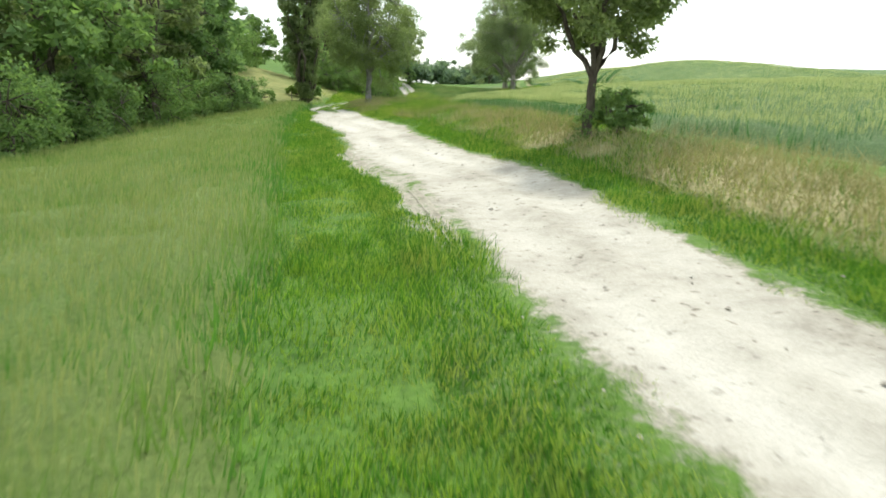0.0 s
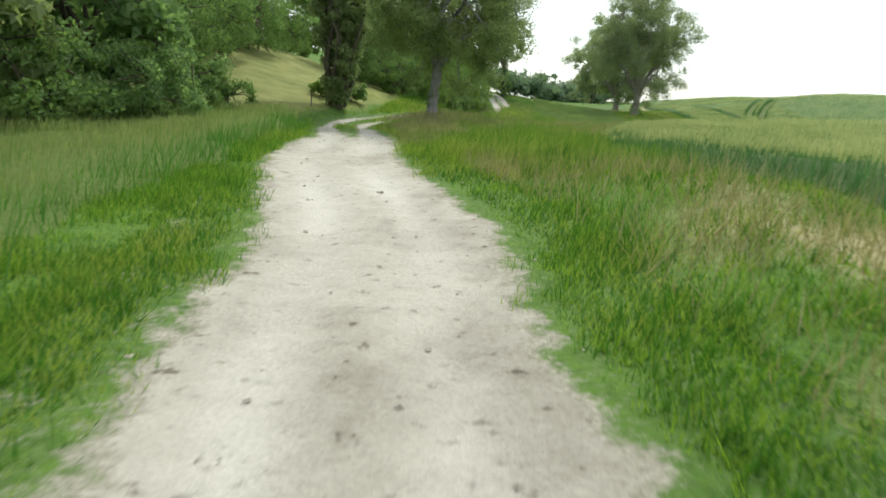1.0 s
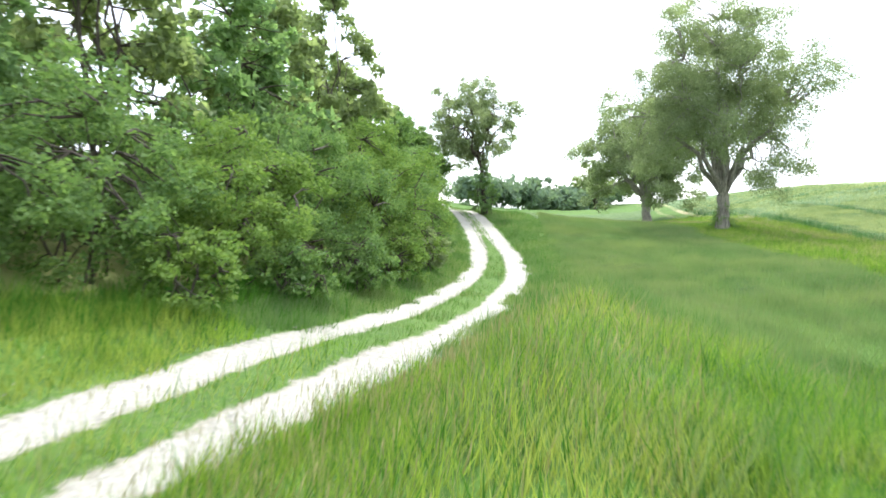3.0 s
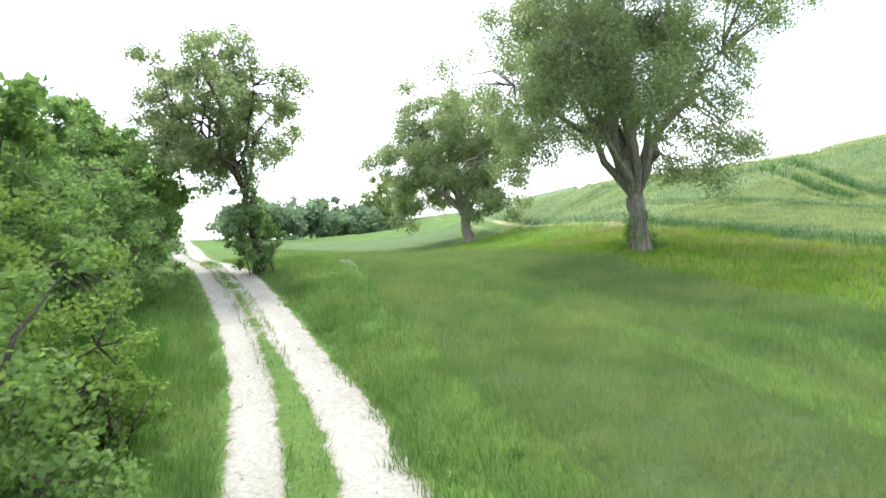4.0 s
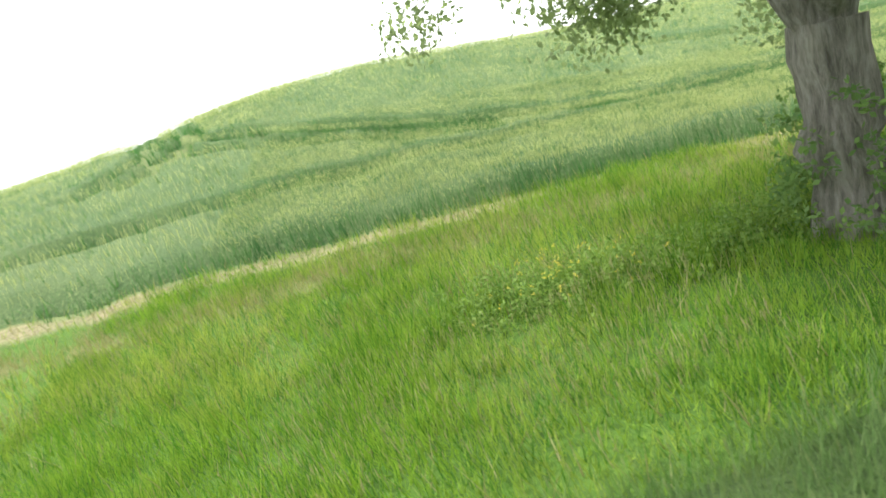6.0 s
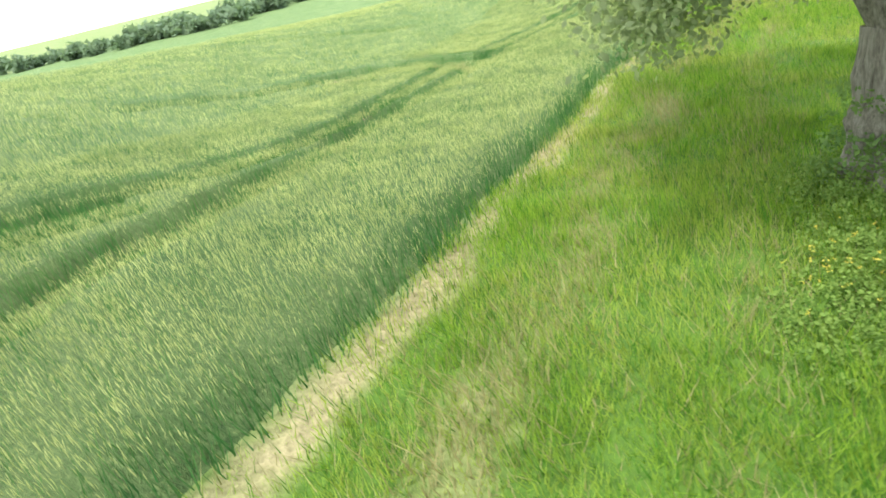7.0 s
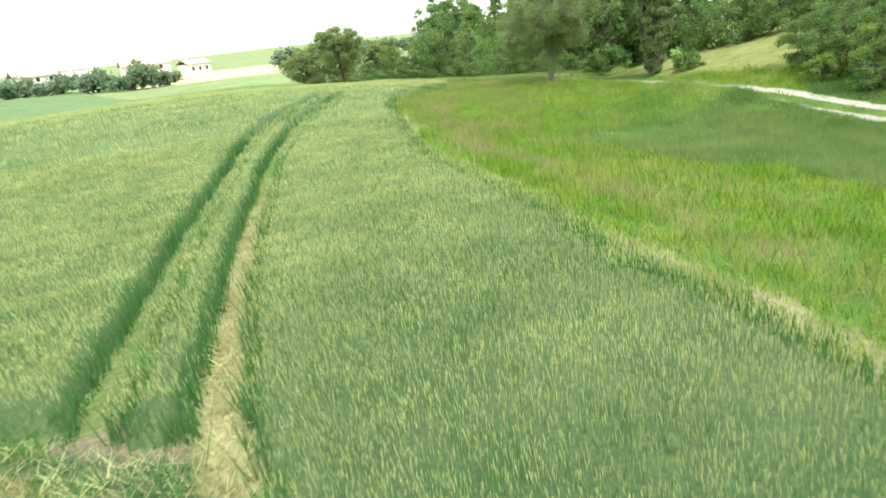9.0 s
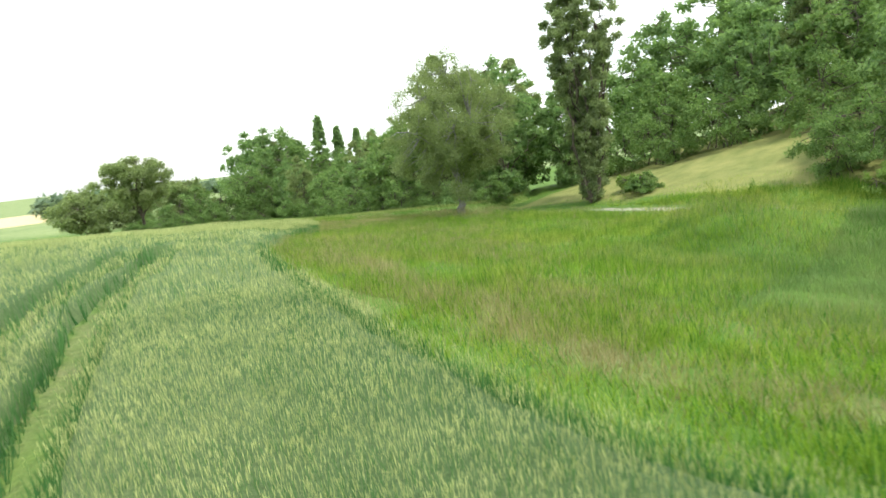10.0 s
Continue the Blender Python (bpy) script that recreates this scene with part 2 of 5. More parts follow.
def canopy_material(name, dark, light, pale):
    m, t, b = material(name, 0.9)
    tc = t.nodes.new("ShaderNodeTexCoord")
    mp = node(t, "ShaderNodeMapping", Scale=(1.0, 1.0, 0.35))
    t.links.new(tc.outputs["Object"], mp.inputs[0])
    n = node(t, "ShaderNodeTexNoise", Scale=14.0, Detail=5.0, Roughness=0.75)
    t.links.new(mp.outputs[0], n.inputs["Vector"])
    c = ramp(t, n.outputs["Fac"], [(0.32, dark), (0.55, light), (0.72, pale)])
    c = mix(t, 0.35, c, ramp(t, noise_tex(t, 0.25, 4.0), [(0.35, light), (0.65, pale)]))
    t.links.new(c, b.inputs["Base Color"])
    bump(t, b, n.outputs["Fac"], 1.0, 0.12)
    return m


GROUND = ground_material()
CHALK = road_material()
WHEAT_TOP = canopy_material("wheat_canopy", (0.02, 0.062, 0.024), (0.105, 0.18, 0.062), (0.265, 0.33, 0.135))
CROP_TOP = canopy_material("young_crop_canopy", (0.04, 0.085, 0.024), (0.10, 0.165, 0.05), (0.175, 0.235, 0.085))
BARLEY_TOP = canopy_material("barley_canopy", (0.06, 0.12, 0.022), (0.16, 0.24, 0.055), (0.27, 0.32, 0.10))

# ---- the lie of the land ----
SWELL = [-1.63, -1.38, -0.12, 0.01, -1.51, -1.92, -0.58, 0.39, -0.58, -0.32, 0.83, 1.88, 0.09, -0.34, 1.15, 0.34, 0.2, -1.37, -1.6, 0.21, -0.27, -2.12, -2.78, -0.41, 5.34, -0.64, 0.17, -1.16, 6.71, 5.23, -1.31, -1.11, 0.1, 2.67, -1.89, 5.6, -4.3, 1.43, -1.27, 1.07, 1.42, 1.48, 2.51, 3.07, 1.4, 1.06, 6.44, -3.06, 5.84, -0.22, 6.32, -4.84, -2.52, 3.99, -3.99, 4.36, -2.47, 2.65, 4.27, 3.08, 4.89, 1.15, 1.74, -1.22, -0.89, -1.84, -4.04, 0.43, 1.9, 0.71, -0.1, 0.53, 3.1, 4.86, 3.29, 1.3, 0.27]
KNOLLS = [(-3.1, 29.0, -0.2), (-6.8, 47.2, -0.13), (-7.5, 56.5, -0.26), (-3.5, 90.0, -0.69), (-2.9, 75.0, -0.34), (-2.4, 81.3, 0.25), (-2.5, 86.0, -0.22), (-5.1, 101.5, 0.75), (-11.2, 43.0, 0.51), (-18.6, 63.7, 1.04), (-14.0, 56.0, -0.19), (-3.8, 101.4, 0.54), (12.3, 99.9, 0.36), (15.3, 138.0, -0.42), (28.7, 97.5, -1.04), (11.9, 79.5, 0.83), (12.9, 103.2, 0.09), (-8.8, 55.9, 0.01), (-10.2, 59.8, 0.63), (-9.4, 63.2, 0.31), (50.0, 135.0, -0.28), (44.0, 121.0, -0.52), (41.0, 106.0, 1.21), (27.0, 127.0, 0.31), (30.0, 145.0, 0.68), (60.0, 108.0, -0.52), (52.0, 80.0, 0.31), (48.0, 66.0, 0.47), (20.0, 50.0, 0.01), (12.0, 45.0, 0.27), (8.0, 58.0, 0.42), (35.0, 70.0, -0.8), (34.0, 85.0, 0.01), (-15.0, 90.0, -0.25), (-20.0, 110.0, -0.8), (-10.0, 125.0, 0.46), (5.0, 120.0, 0.05), (-10.0, 75.0, 0.16), (5.0, 85.0, 0.06), (5.0, 70.0, 0.42), (-9.2, 48.5, -0.15), (-7.2, 46.1, 0.05), (-6.4, 51.6, -0.54), (34.0, 114.0, 0.29), (8.0, 112.0, -0.6), (12.0, 120.0, -0.15), (14.0, 130.0, -0.18), (-4.2, 68.0, -1.37)]
GX, GY = np.meshgrid(np.arange(-60, 111, 28.0), np.arange(-50, 240, 28.0))
GX, GY = GX.ravel(), GY.ravel()


def vnoise(x, y, cell, seed=0):
    """Smooth value noise in -1..1."""
    x, y = np.asarray(x, float) / cell + 1000.5, np.asarray(y, float) / cell + 1000.5
    ix, iy = np.floor(x).astype(np.int64), np.floor(y).astype(np.int64)
    fx, fy = x - ix, y - iy
    fx, fy = fx * fx * (3 - 2 * fx), fy * fy * (3 - 2 * fy)

    def h(a, b):
        v = np.sin(a * 127.1 + b * 311.7 + seed * 74.7) * 43758.5453
        return (v - np.floor(v)) * 2 - 1
    top = h(ix, iy) * (1 - fx) + h(ix + 1, iy) * fx
    low = h(ix, iy + 1) * (1 - fx) + h(ix + 1, iy + 1) * fx
    return top * (1 - fy) + low * fy


ROAD = [(14, -40), (7.5, -12), (4.6, 0), (2.9, 5.4), (1.1, 14.6), (-0.4, 18.5), (-2.1, 24.7), (-2.8, 28.1), (-4.95, 33.5), (-5.85, 38.0),
        (-7.1, 41.6), (-8.05, 44.8), (-8.3, 48.1), (-7.75, 52), (-6.55, 57.8), (-5.25, 63.7), (-3.85, 70), (-2.95, 76), (-2.6, 80.5), (-2.8, 87), (-3.6, 92.5), (-4.35, 96.5),
        (-5.4, 101.5), (-7.2, 110), (-9.5, 120), (-14.0, 145), (-22, 190), (-30, 240)]


def smooth_line(points, per=6):
    """Catmull-Rom through the points."""
    p = np.array(points, float)
    p = np.vstack([2 * p[0] - p[1], p, 2 * p[-1] - p[-2]])
    out = []
    for a, b, c, d in zip(p[:-3], p[1:-2], p[2:-1], p[3:]):
        for s in np.arange(per) / per:
            out.append(0.5 * (2 * b + (c - a) * s + (2 * a - 5 * b + 4 * c - d) * s * s + (3 * b - a - 3 * c + d) * s ** 3))
    out.append(p[-2])
    return np.array(out)


def line_distance(x, y, line):
    """Distance to a polyline, signed: positive on its right."""
    x, y = np.asarray(x, float), np.asarray(y, float)
    best, sign = np.full(x.shape, 1e9), np.ones(x.shape)
    for (ax, ay), (bx, by) in zip(line[:-1], line[1:]):
        dx, dy = bx - ax, by - ay
        s = np.clip(((x - ax) * dx + (y - ay) * dy) / (dx * dx + dy * dy), 0, 1)
        ex, ey = x - ax - s * dx, y - ay - s * dy
        d = np.hypot(ex, ey)
        near = d < best
        best = np.where(near, d, best)
        sign = np.where(near, np.where(dx * ey - dy * ex < 0, 1.0, -1.0), sign)
    return best * sign


ROAD_LINE = smooth_line(ROAD, 4)
EDGE_Y = [-200, -40, 0, 8, 14, 20, 24, 28, 31, 33, 36, 39, 42, 45, 48, 53, 58, 63, 68, 75, 83, 88, 91, 97, 101, 107, 112, 118, 150, 240]
EDGE_X = [60, 24, 12.5, 10.0, 8.4, 6.5, 5.4, 3.7, 2.3, 1.3, 0.7, 1.2, 3.0, 6.2, 9.3, 11.3, 13.0, 14.1, 15.0, 15.9, 17.3, 18.0, 18.3, 18.5, 18.5, 18.8, 19.2, 19.8, 22, 34]
LEFT_Y = [-200, 0, 9.7, 18, 24.3, 28, 33, 40.5, 43]
LEFT_X = [-1, -0.8, -2.1, -4.1, -5.5, -6.3, -6.9, -7.9, -9.3]
TRAM = [[(33.5, 115), (30.3, 108.5), (28.3, 104), (27.0, 99.5), (26.4, 94), (26.5, 88), (26.3, 83), (26.0, 79), (25.3, 74.5), (24.3, 69.5), (23.2, 65.5), (21.7, 60.5), (19.8, 55.2), (17.0, 50.2), (14.0, 46.2)],
        [(23.3, 118), (23.6, 111), (24.0, 105.5), (24.6, 100.5), (25.0, 95), (25.0, 90), (24.7, 84.5), (24.4, 80), (23.7, 75.5), (22.7, 70.5), (21.6, 66.2), (20.4, 61.8), (18.6, 57), (16.8, 53), (15.0, 50.3), (12.8, 46.4)],
        [(32.0, 116), (28.9, 109.3), (27.2, 105.2), (26.3, 102.2)],
        [(25.2, 80.9), (26.2, 80.4), (28.2, 79.1), (30.0, 79.2), (31.6, 80.6), (32.9, 83.6), (34.2, 87.5), (36.5, 92)],
        [(50, 72), (44, 66.8), (37, 64.0)],
        [(60, 117), (45, 124), (34, 124), (22, 120.5)], [(60, 119), (45, 126), (34, 126), (22, 122.5)],
        [(27.5, 125), (34, 133), (43, 144), (50, 154)], [(29.5, 124), (36, 132), (45, 143), (52, 153)], [(24, 131), (36, 141), (48, 150)], [(23, 133), (35, 143), (47, 152)],
        [(48, 172), (41, 158), (35, 147)], [(46, 173), (39, 159), (33, 148)],
        [(52, 126), (40, 119), (34, 116), (29, 117)], [(52, 124), (40, 117), (34, 114), (29, 115)]]
TRAM = [smooth_line(p, 4) for p in TRAM]
TURNING = smooth_line([(25.3, 82.6), (26.2, 81.6), (27.3, 80.3), (28.6, 79.8), (29.8, 80.4), (30.7, 82.0), (31.3, 84.2)], 4)
ROWS_N = [smooth_line([(4.2, 66), (4.1, 74), (4.6, 80), (5.0, 83.9), (5.1, 86), (4.85, 89.2), (4.1, 91.8), (3.3, 95.5), (2.4, 101), (1.8, 110)], 3), smooth_line([(6.4, 66), (6.1, 75), (6.4, 82), (6.9, 86.6), (6.55, 90.3), (5.8, 94), (5.0, 98.5), (4.2, 105), (3.6, 114)], 3)]


def level(x, y):
    """The bare lie of the land, without its small roughness."""
    x, y = np.asarray(x, float), np.asarray(y, float)
    z = np.zeros(x.shape)
    for cx, cy, w in zip(GX, GY, SWELL):
        z = z + w * np.exp(-((x - cx) ** 2 + (y - cy) ** 2) / 1352.0)
    for cx, cy, w in KNOLLS:
        z = z + w * np.exp(-((x - cx) ** 2 + (y - cy) ** 2) / 162.0)
    far = np.clip((np.hypot(x - 15, y - 70) - 230) / 500, 0, 1)
    z = z - 0.6 * np.exp(-((x + 13) / 4.2) ** 2 - ((y - 38) / 7) ** 2)
    return z + far * (vnoise(x, y, 400, 3) * 6 + 2) + 9 * np.exp(-((x + 135) ** 2 + (y - 80) ** 2) / 2200)


def height(x, y):
    """The ground with its banks and roughness; the road lies in it."""
    x, y = np.asarray(x, float), np.asarray(y, float)
    d = line_distance(x, y, ROAD_LINE)
    off = np.clip((np.abs(d) - 2.0) / 1.2, 0, 1)
    z = level(x, y) + off * (0.07 * vnoise(x, y, 1.7, 1) + 0.05 * vnoise(x, y, 0.6, 2))
    bank = np.clip((d - 2.3) / 1.8, 0, 1) * np.clip((8.5 - d) / 3, 0, 1) * np.clip((y - 2) / 8, 0, 1) * np.clip((38 - y) / 8, 0, 1)
    lip = np.exp(-((np.abs(d) - 2.2) / 0.5) ** 2) * 0.10
    rise = (0.22 + 0.5 * np.clip((y - 57) / 4, 0, 1) + 0.36 * np.clip((y - 59) / 4, 0, 1) * np.clip((72.5 - y) / 6, 0, 1)) * np.clip((d - 2.2) / 1.4, 0, 1) * np.clip((7.5 - d) / 3.5, 0, 1) * np.clip((y - 41) / 5, 0, 1) * np.clip((77 - y) / 8, 0, 1)
    cut = 0.4 * np.exp(-((d + 0.5) / 2.6) ** 2) * np.clip((y - 41) / 4, 0, 1) * np.clip((66 - y) / 7, 0, 1)
    return z + rise - cut + 0.35 * bank + lip * np.clip((118 - y) / 10, 0, 1) - 0.05 * (1 - off)


def edge_x(y):
    return np.interp(y, EDGE_Y, EDGE_X) + 0.25 * vnoise(y, y * 0, 3.0, 5)


def tram_gap(x, y, more=0.0):
    """0 inside a wheel track through the wheat, 1 away from it."""
    g = np.ones(np.shape(x))
    spread = 0.09 * np.clip((np.asarray(y, float) - 97) / 5, 0, 1)
    for k, p in enumerate(TRAM):
        g = np.minimum(g, np.clip((np.abs(line_distance(x, y, p)) - (0.4 if k == 3 else 0.12 if k == 4 else 0.2 + spread if k < 4 else 0.34) - more - 0.05 * vnoise(x, y, 1.1, 9)) / 0.14, 0, 1))
    turning = np.abs(line_distance(x, y, TURNING)) - 1.15 + 0.4 * vnoise(x, y, 0.8, 4)
    return np.minimum(g, np.clip(turning / 0.4, 0.1, 1))


def wheat_mask(x, y):
    inside = np.clip((x - edge_x(y)) / 0.3, 0, 1) * np.clip((175 - y) / 2, 0, 1)
    return inside * tram_gap(x, y)


def barley_mask(x, y):
    xl = np.interp(y, LEFT_Y, LEFT_X) + 0.35 * vnoise(y, y * 0, 2.0, 6) + 0.3 * vnoise(x, y, 0.8, 16)
    return np.clip((xl - x) / 1.5, 0, 1) * np.clip((x + 14.5 + 0.1 * (y - 30)) / 0.8, 0, 1) * np.clip((42.5 - y) / 0.8, 0, 1)


def meadow_mask(x, y, rows=True):
    """The tall green crop between the road and the big trees."""
    west, east = np.interp(y, [62, 80, 88, 95, 110, 160], [0.5, 0.4, -0.1, -0.7, -2.4, -11.0]), np.interp(y, [108, 122, 134, 160], [9.6, 11.0, 11.5, 22.0])
    m = np.clip((x - west - 0.7 * vnoise(x, y, 2.5, 7)) / 1.6, 0, 1) * np.clip((east + 0.5 * vnoise(x, y, 3, 8) - x) / 0.6, 0, 1)
    m = m * np.clip((y - 62 - 0.25 * x) / 9, 0, 1) * np.clip((158 - y) / 2, 0, 1)
    for p in ROWS_N if rows else ():
        m = m * np.clip((np.abs(line_distance(x, y, p)) - 0.25) / 0.45, 0.4, 1)
    return m


def bald(x, y):
    """A worn dry patch inside the bend."""
    return np.exp(-((x + 1.9 + 0.4 * vnoise(x, y, 0.9, 23)) / 0.8) ** 2 - ((y - 32.3 + 0.4 * vnoise(x, y, 0.7, 24)) / 1.1) ** 2)


def dry_mask(x, y):
    d, e = line_distance(x, y, ROAD_LINE), edge_x(y) - x
    along = np.clip((y - 44) / 6, 0, 1)
    a = along * (np.interp(y, [68, 80, 92], [0.35, 0.75, 1.0]) * np.clip(0.75 + 0.5 * vnoise(x, y, 0.9, 22), 0, 1) * np.exp(-((e - 0.2) / 0.5) ** 2) + (0.85 * np.exp(-((e - 2.3 - 0.4 * vnoise(x, y, 3, 2)) / 0.7) ** 2) + 0.33 * np.exp(-((e - 4.6) / 0.5) ** 2)) * np.clip(0.72 + 0.45 * vnoise(x, y, 1.1, 20), 0, 1))
    b = np.exp(-((d - 4.3 - 0.6 * vnoise(x, y, 1.3, 19)) / 1.35) ** 2) * np.clip(e / 0.8, 0, 1) * np.clip((33.5 - y) / 3, 0, 1) * np.clip(0.72 + 0.75 * vnoise(x, y, 2.2, 3), 0, 1)
    c = 0.5 * np.clip(vnoise(x, y, 4.0, 14) + 0.05, 0, 1) * np.clip((d - 2.4) / 1, 0, 1) * np.clip((66 - y) / 4, 0, 1)
    f = 0.5 * np.exp(-((np.abs(d) - 2.0) / 0.35) ** 2) * np.clip((40 - y) / 6, 0, 1)
    return np.clip(a + b + c + f + bald(x, y), 0, 1)


def gold_mask(x, y):
    return np.clip((-1.7 - line_distance(x, y, ROAD_LINE) - 0.5 * vnoise(x, y, 2.0, 17)) / 1.2, 0, 1) * np.clip((y - 44) / 1.5, 0, 1) * np.clip((-8.5 - x) / 0.5, 0, 1) * np.clip((88 - y) / 6, 0, 1) * np.clip((x + 75) / 8, 0, 1)


# ---- mesh helpers ----
def mesh_from(name, verts, quads=None, tris=None, mats=(), slots=None, smooth=False):
    me = bpy.data.meshes.new(name)
    verts = np.asarray(verts, np.float32).reshape(-1, 3)
    parts, starts, at = [], [], 0
    for f, k in ((quads, 4), (tris, 3)):
        if f is not None and len(f):
            f = np.asarray(f, np.int32)
            k = f.shape[1]
            parts.append(f.ravel())
            starts.append(at + k * np.arange(len(f), dtype=np.int32))
            at += f.size
    loops, begin = np.concatenate(parts), np.concatenate(starts)
    me.vertices.add(len(verts))
    me.vertices.foreach_set("co", verts.ravel())
    me.loops.add(len(loops))
    me.loops.foreach_set("vertex_index", loops)
    me.polygons.add(len(begin))
    me.polygons.foreach_set("loop_start", begin)
    for m in mats:
        me.materials.append(m)
    if slots is not None:
        me.polygons.foreach_set("material_index", np.asarray(slots, np.int32))
    me.polygons.foreach_set("use_smooth", np.full(len(begin), smooth))
    me.update(calc_edges=True)
    return me


def part(name, me, parent, label=""):
    ob = new(name, me)
    ob.parent = parent
    if label:
        ob["label"] = label
    return ob


def grid_faces(nx, ny):
    i = (np.arange(ny - 1)[:, None] * nx + np.arange(nx - 1)[None, :]).ravel()
    return np.stack([i, i + 1, i + nx + 1, i + nx], 1)


def axis_lines(lo, hi, step, reach, growth=1.18):
    core = np.arange(lo, hi + step / 2, step)
    out, d, p = [], step, hi
    while p < reach:
        d *= growth
        p += d
        out.append(p)
    low, d, p = [], step, lo
    while p > -reach:
        d *= growth
        p -= d
        low.append(p)
    return np.concatenate([low[::-1], core, out])


def set_float(me, name, values):
    me.attributes.new(name, "FLOAT", "POINT").data.foreach_set("value", np.asarray(values, np.float32).ravel())


# ---- ground ----
xs, ys = axis_lines(-26, 40, 0.5, 4200), axis_lines(-8, 128, 0.5, 4200)
X, Y = [a.ravel() for a in np.meshgrid(xs, ys)]
sunk = 0.22 * np.clip((np.interp(Y, [32, 42], [2.7, 1.75]) - np.abs(line_distance(X, Y, ROAD_LINE))) / 0.4, 0, 1)
me = mesh_from("ground", np.stack([X, Y, height(X, Y) - sunk], 1), grid_faces(len(xs), len(ys)), mats=[GROUND], smooth=True)
near = (np.abs(X - 20) < 200) & (np.abs(Y - 70) < 200)
wheat_in = np.clip((X - edge_x(Y)) / 0.3, 0, 1) * np.clip((175 - Y) / 2, 0, 1) * np.clip((220 - X) / 20, 0, 1)
gap = np.ones(X.shape)
gap[near] = tram_gap(X[near], Y[near], 0.3)
core = wheat_in * np.clip((62 - X) / 3, 0, 1)
pale = np.zeros(X.shape)
pale[near] = np.clip(1.3 - np.abs(line_distance(X[near], Y[near], TRAM[1])) / 0.5, 0, 1) * np.interp(Y[near], [58, 68, 84, 96, 98], [0, 0.6, 0.9, 0.9, 0])
pale[near] = np.maximum(pale[near], np.clip(0.9 - np.abs(line_distance(X[near], Y[near], TURNING)) - 0.4 * vnoise(X[near], Y[near], 1.2, 44), 0, 0.5))
set_float(me, "dry", np.maximum(dry_mask(X, Y) * (wheat_in < 0.97) * (1 - 0.38 * np.clip((Y - 44) / 4, 0, 1) * np.clip((edge_x(Y) - X - 0.9) / 0.5, 0, 1)), pale))
set_float(me, "gold", gold_mask(X, Y))
set_float(me, "crop", np.maximum(wheat_in, np.maximum(np.clip(vnoise(X, Y, 160, 21) * 3, 0, 1), 0.8 * (Y < 60)) * np.clip((np.hypot(X - 15, Y - 70) - 110) / 30, 0, 1)) * (gap > 0.6))
trodden = 0.5 * np.exp(-((edge_x(Y) - X - 0.2) / 0.6) ** 2) * np.clip((Y - 70) / 12, 0, 1) * (Y < 125)
set_float(me, "soil", np.maximum(trodden, wheat_in * (gap < 0.6) * (1 - pale) * np.where((Y > 79) & (Y < 99), 0.9, 0.42)))
tan_in = (np.abs(X + 2 - 0.12 * (Y + 140)) < 26) & (Y < -95) & (Y > -185)
set_float(me, "tan", tan_in.astype(float))
tagged(new("ground", me), "rolling farmland with green grass and dry stubble", "ground", kind="structure")

# ---- chalk road ----
line = smooth_line(ROAD, 40)
seg = np.r_[0, np.cumsum(np.hypot(*np.diff(line, axis=0).T))]
s = np.arange(0, seg[-1], 0.2)
cx, cy = np.interp(s, seg, line[:, 0]), np.interp(s, seg, line[:, 1])
tx, ty = np.gradient(cx), np.gradient(cy)
n = np.hypot(tx, ty)
tx, ty = tx / n, ty / n
u = np.linspace(-3.1, 3.1, 46)
RX, RY = cx[:, None] + ty[:, None] * u, cy[:, None] - tx[:, None] * u
au = np.abs(u)[None, :]
twin = np.clip((cy[:, None] - 35) / 6, 0, 1)
half = np.interp(cy, [41, 52, 60, 66, 73, 81, 87, 92, 97], [0.60, 0.58, 0.68, 0.82, 0.9, 0.88, 0.74, 0.56, 0.52])[:, None]
broad = np.interp(cy, [41, 58, 66], [0.43, 0.43, 0.56])[:, None]
rut = np.exp(-((au - half) / 0.34) ** 2)
RZ = height(RX, RY) + 0.05 - 0.08 * np.clip((au - np.interp(cy, [32, 42], [1.55, 1.1])[:, None]) / 0.35, 0, 1) - 0.05 * rut + 0.05 * twin * np.exp(-(au / 0.35) ** 2) - 0.3 * np.clip((au - np.interp(cy, [32, 42], [2.6, 1.6])[:, None]) / 0.5, 0, 1)
RZ += 0.018 * vnoise(RX, RY, 0.5, 31) + 0.012 * vnoise(RX, RY, 0.22, 32)
whole = np.clip((1.8 - au) / 0.9, 0, 1)
right = (u[None, :] > 0) * np.clip((cy[:, None] - 60) / 8, 0, 1)
tracks = np.clip((broad + 0.12 * right - np.abs(au - half - 0.1 * right)) / 0.36, 0, 1)
worn = (1 - twin) * whole + twin * tracks
yy = cy[:, None]
strip = 0.38 * np.exp(-((u[None, :] + 2.4) / 0.28) ** 2) * np.clip((yy - 21) / 4, 0, 1) * np.clip((36 - yy) / 4, 0, 1)
shoulder = 0.47 * np.clip((2.6 + u[None, :]) / 0.4, 0, 1) * (u[None, :] < 0) * np.clip((yy - 6) / 5, 0, 1) * np.clip((27 - yy) / 6, 0, 1)
worn = np.maximum(np.maximum(worn, strip), shoulder) + 0.12 * vnoise(RX, RY, 0.9, 33) * (worn > 0.05)
wheel = np.exp(-((au - half) / 0.32) ** 2) * np.clip(0.7 + 0.6 * vnoise(RX, RY, 2.2, 34), 0, 1)
me = mesh_from("road", np.stack([RX.ravel(), RY.ravel(), RZ.ravel()], 1), grid_faces(len(u), len(s)), mats=[CHALK], smooth=True)
set_float(me, "worn", worn.ravel())
set_float(me, "wheel", wheel.ravel())
set_float(me, "aged", np.broadcast_to(0.6 * twin, RX.shape).ravel())
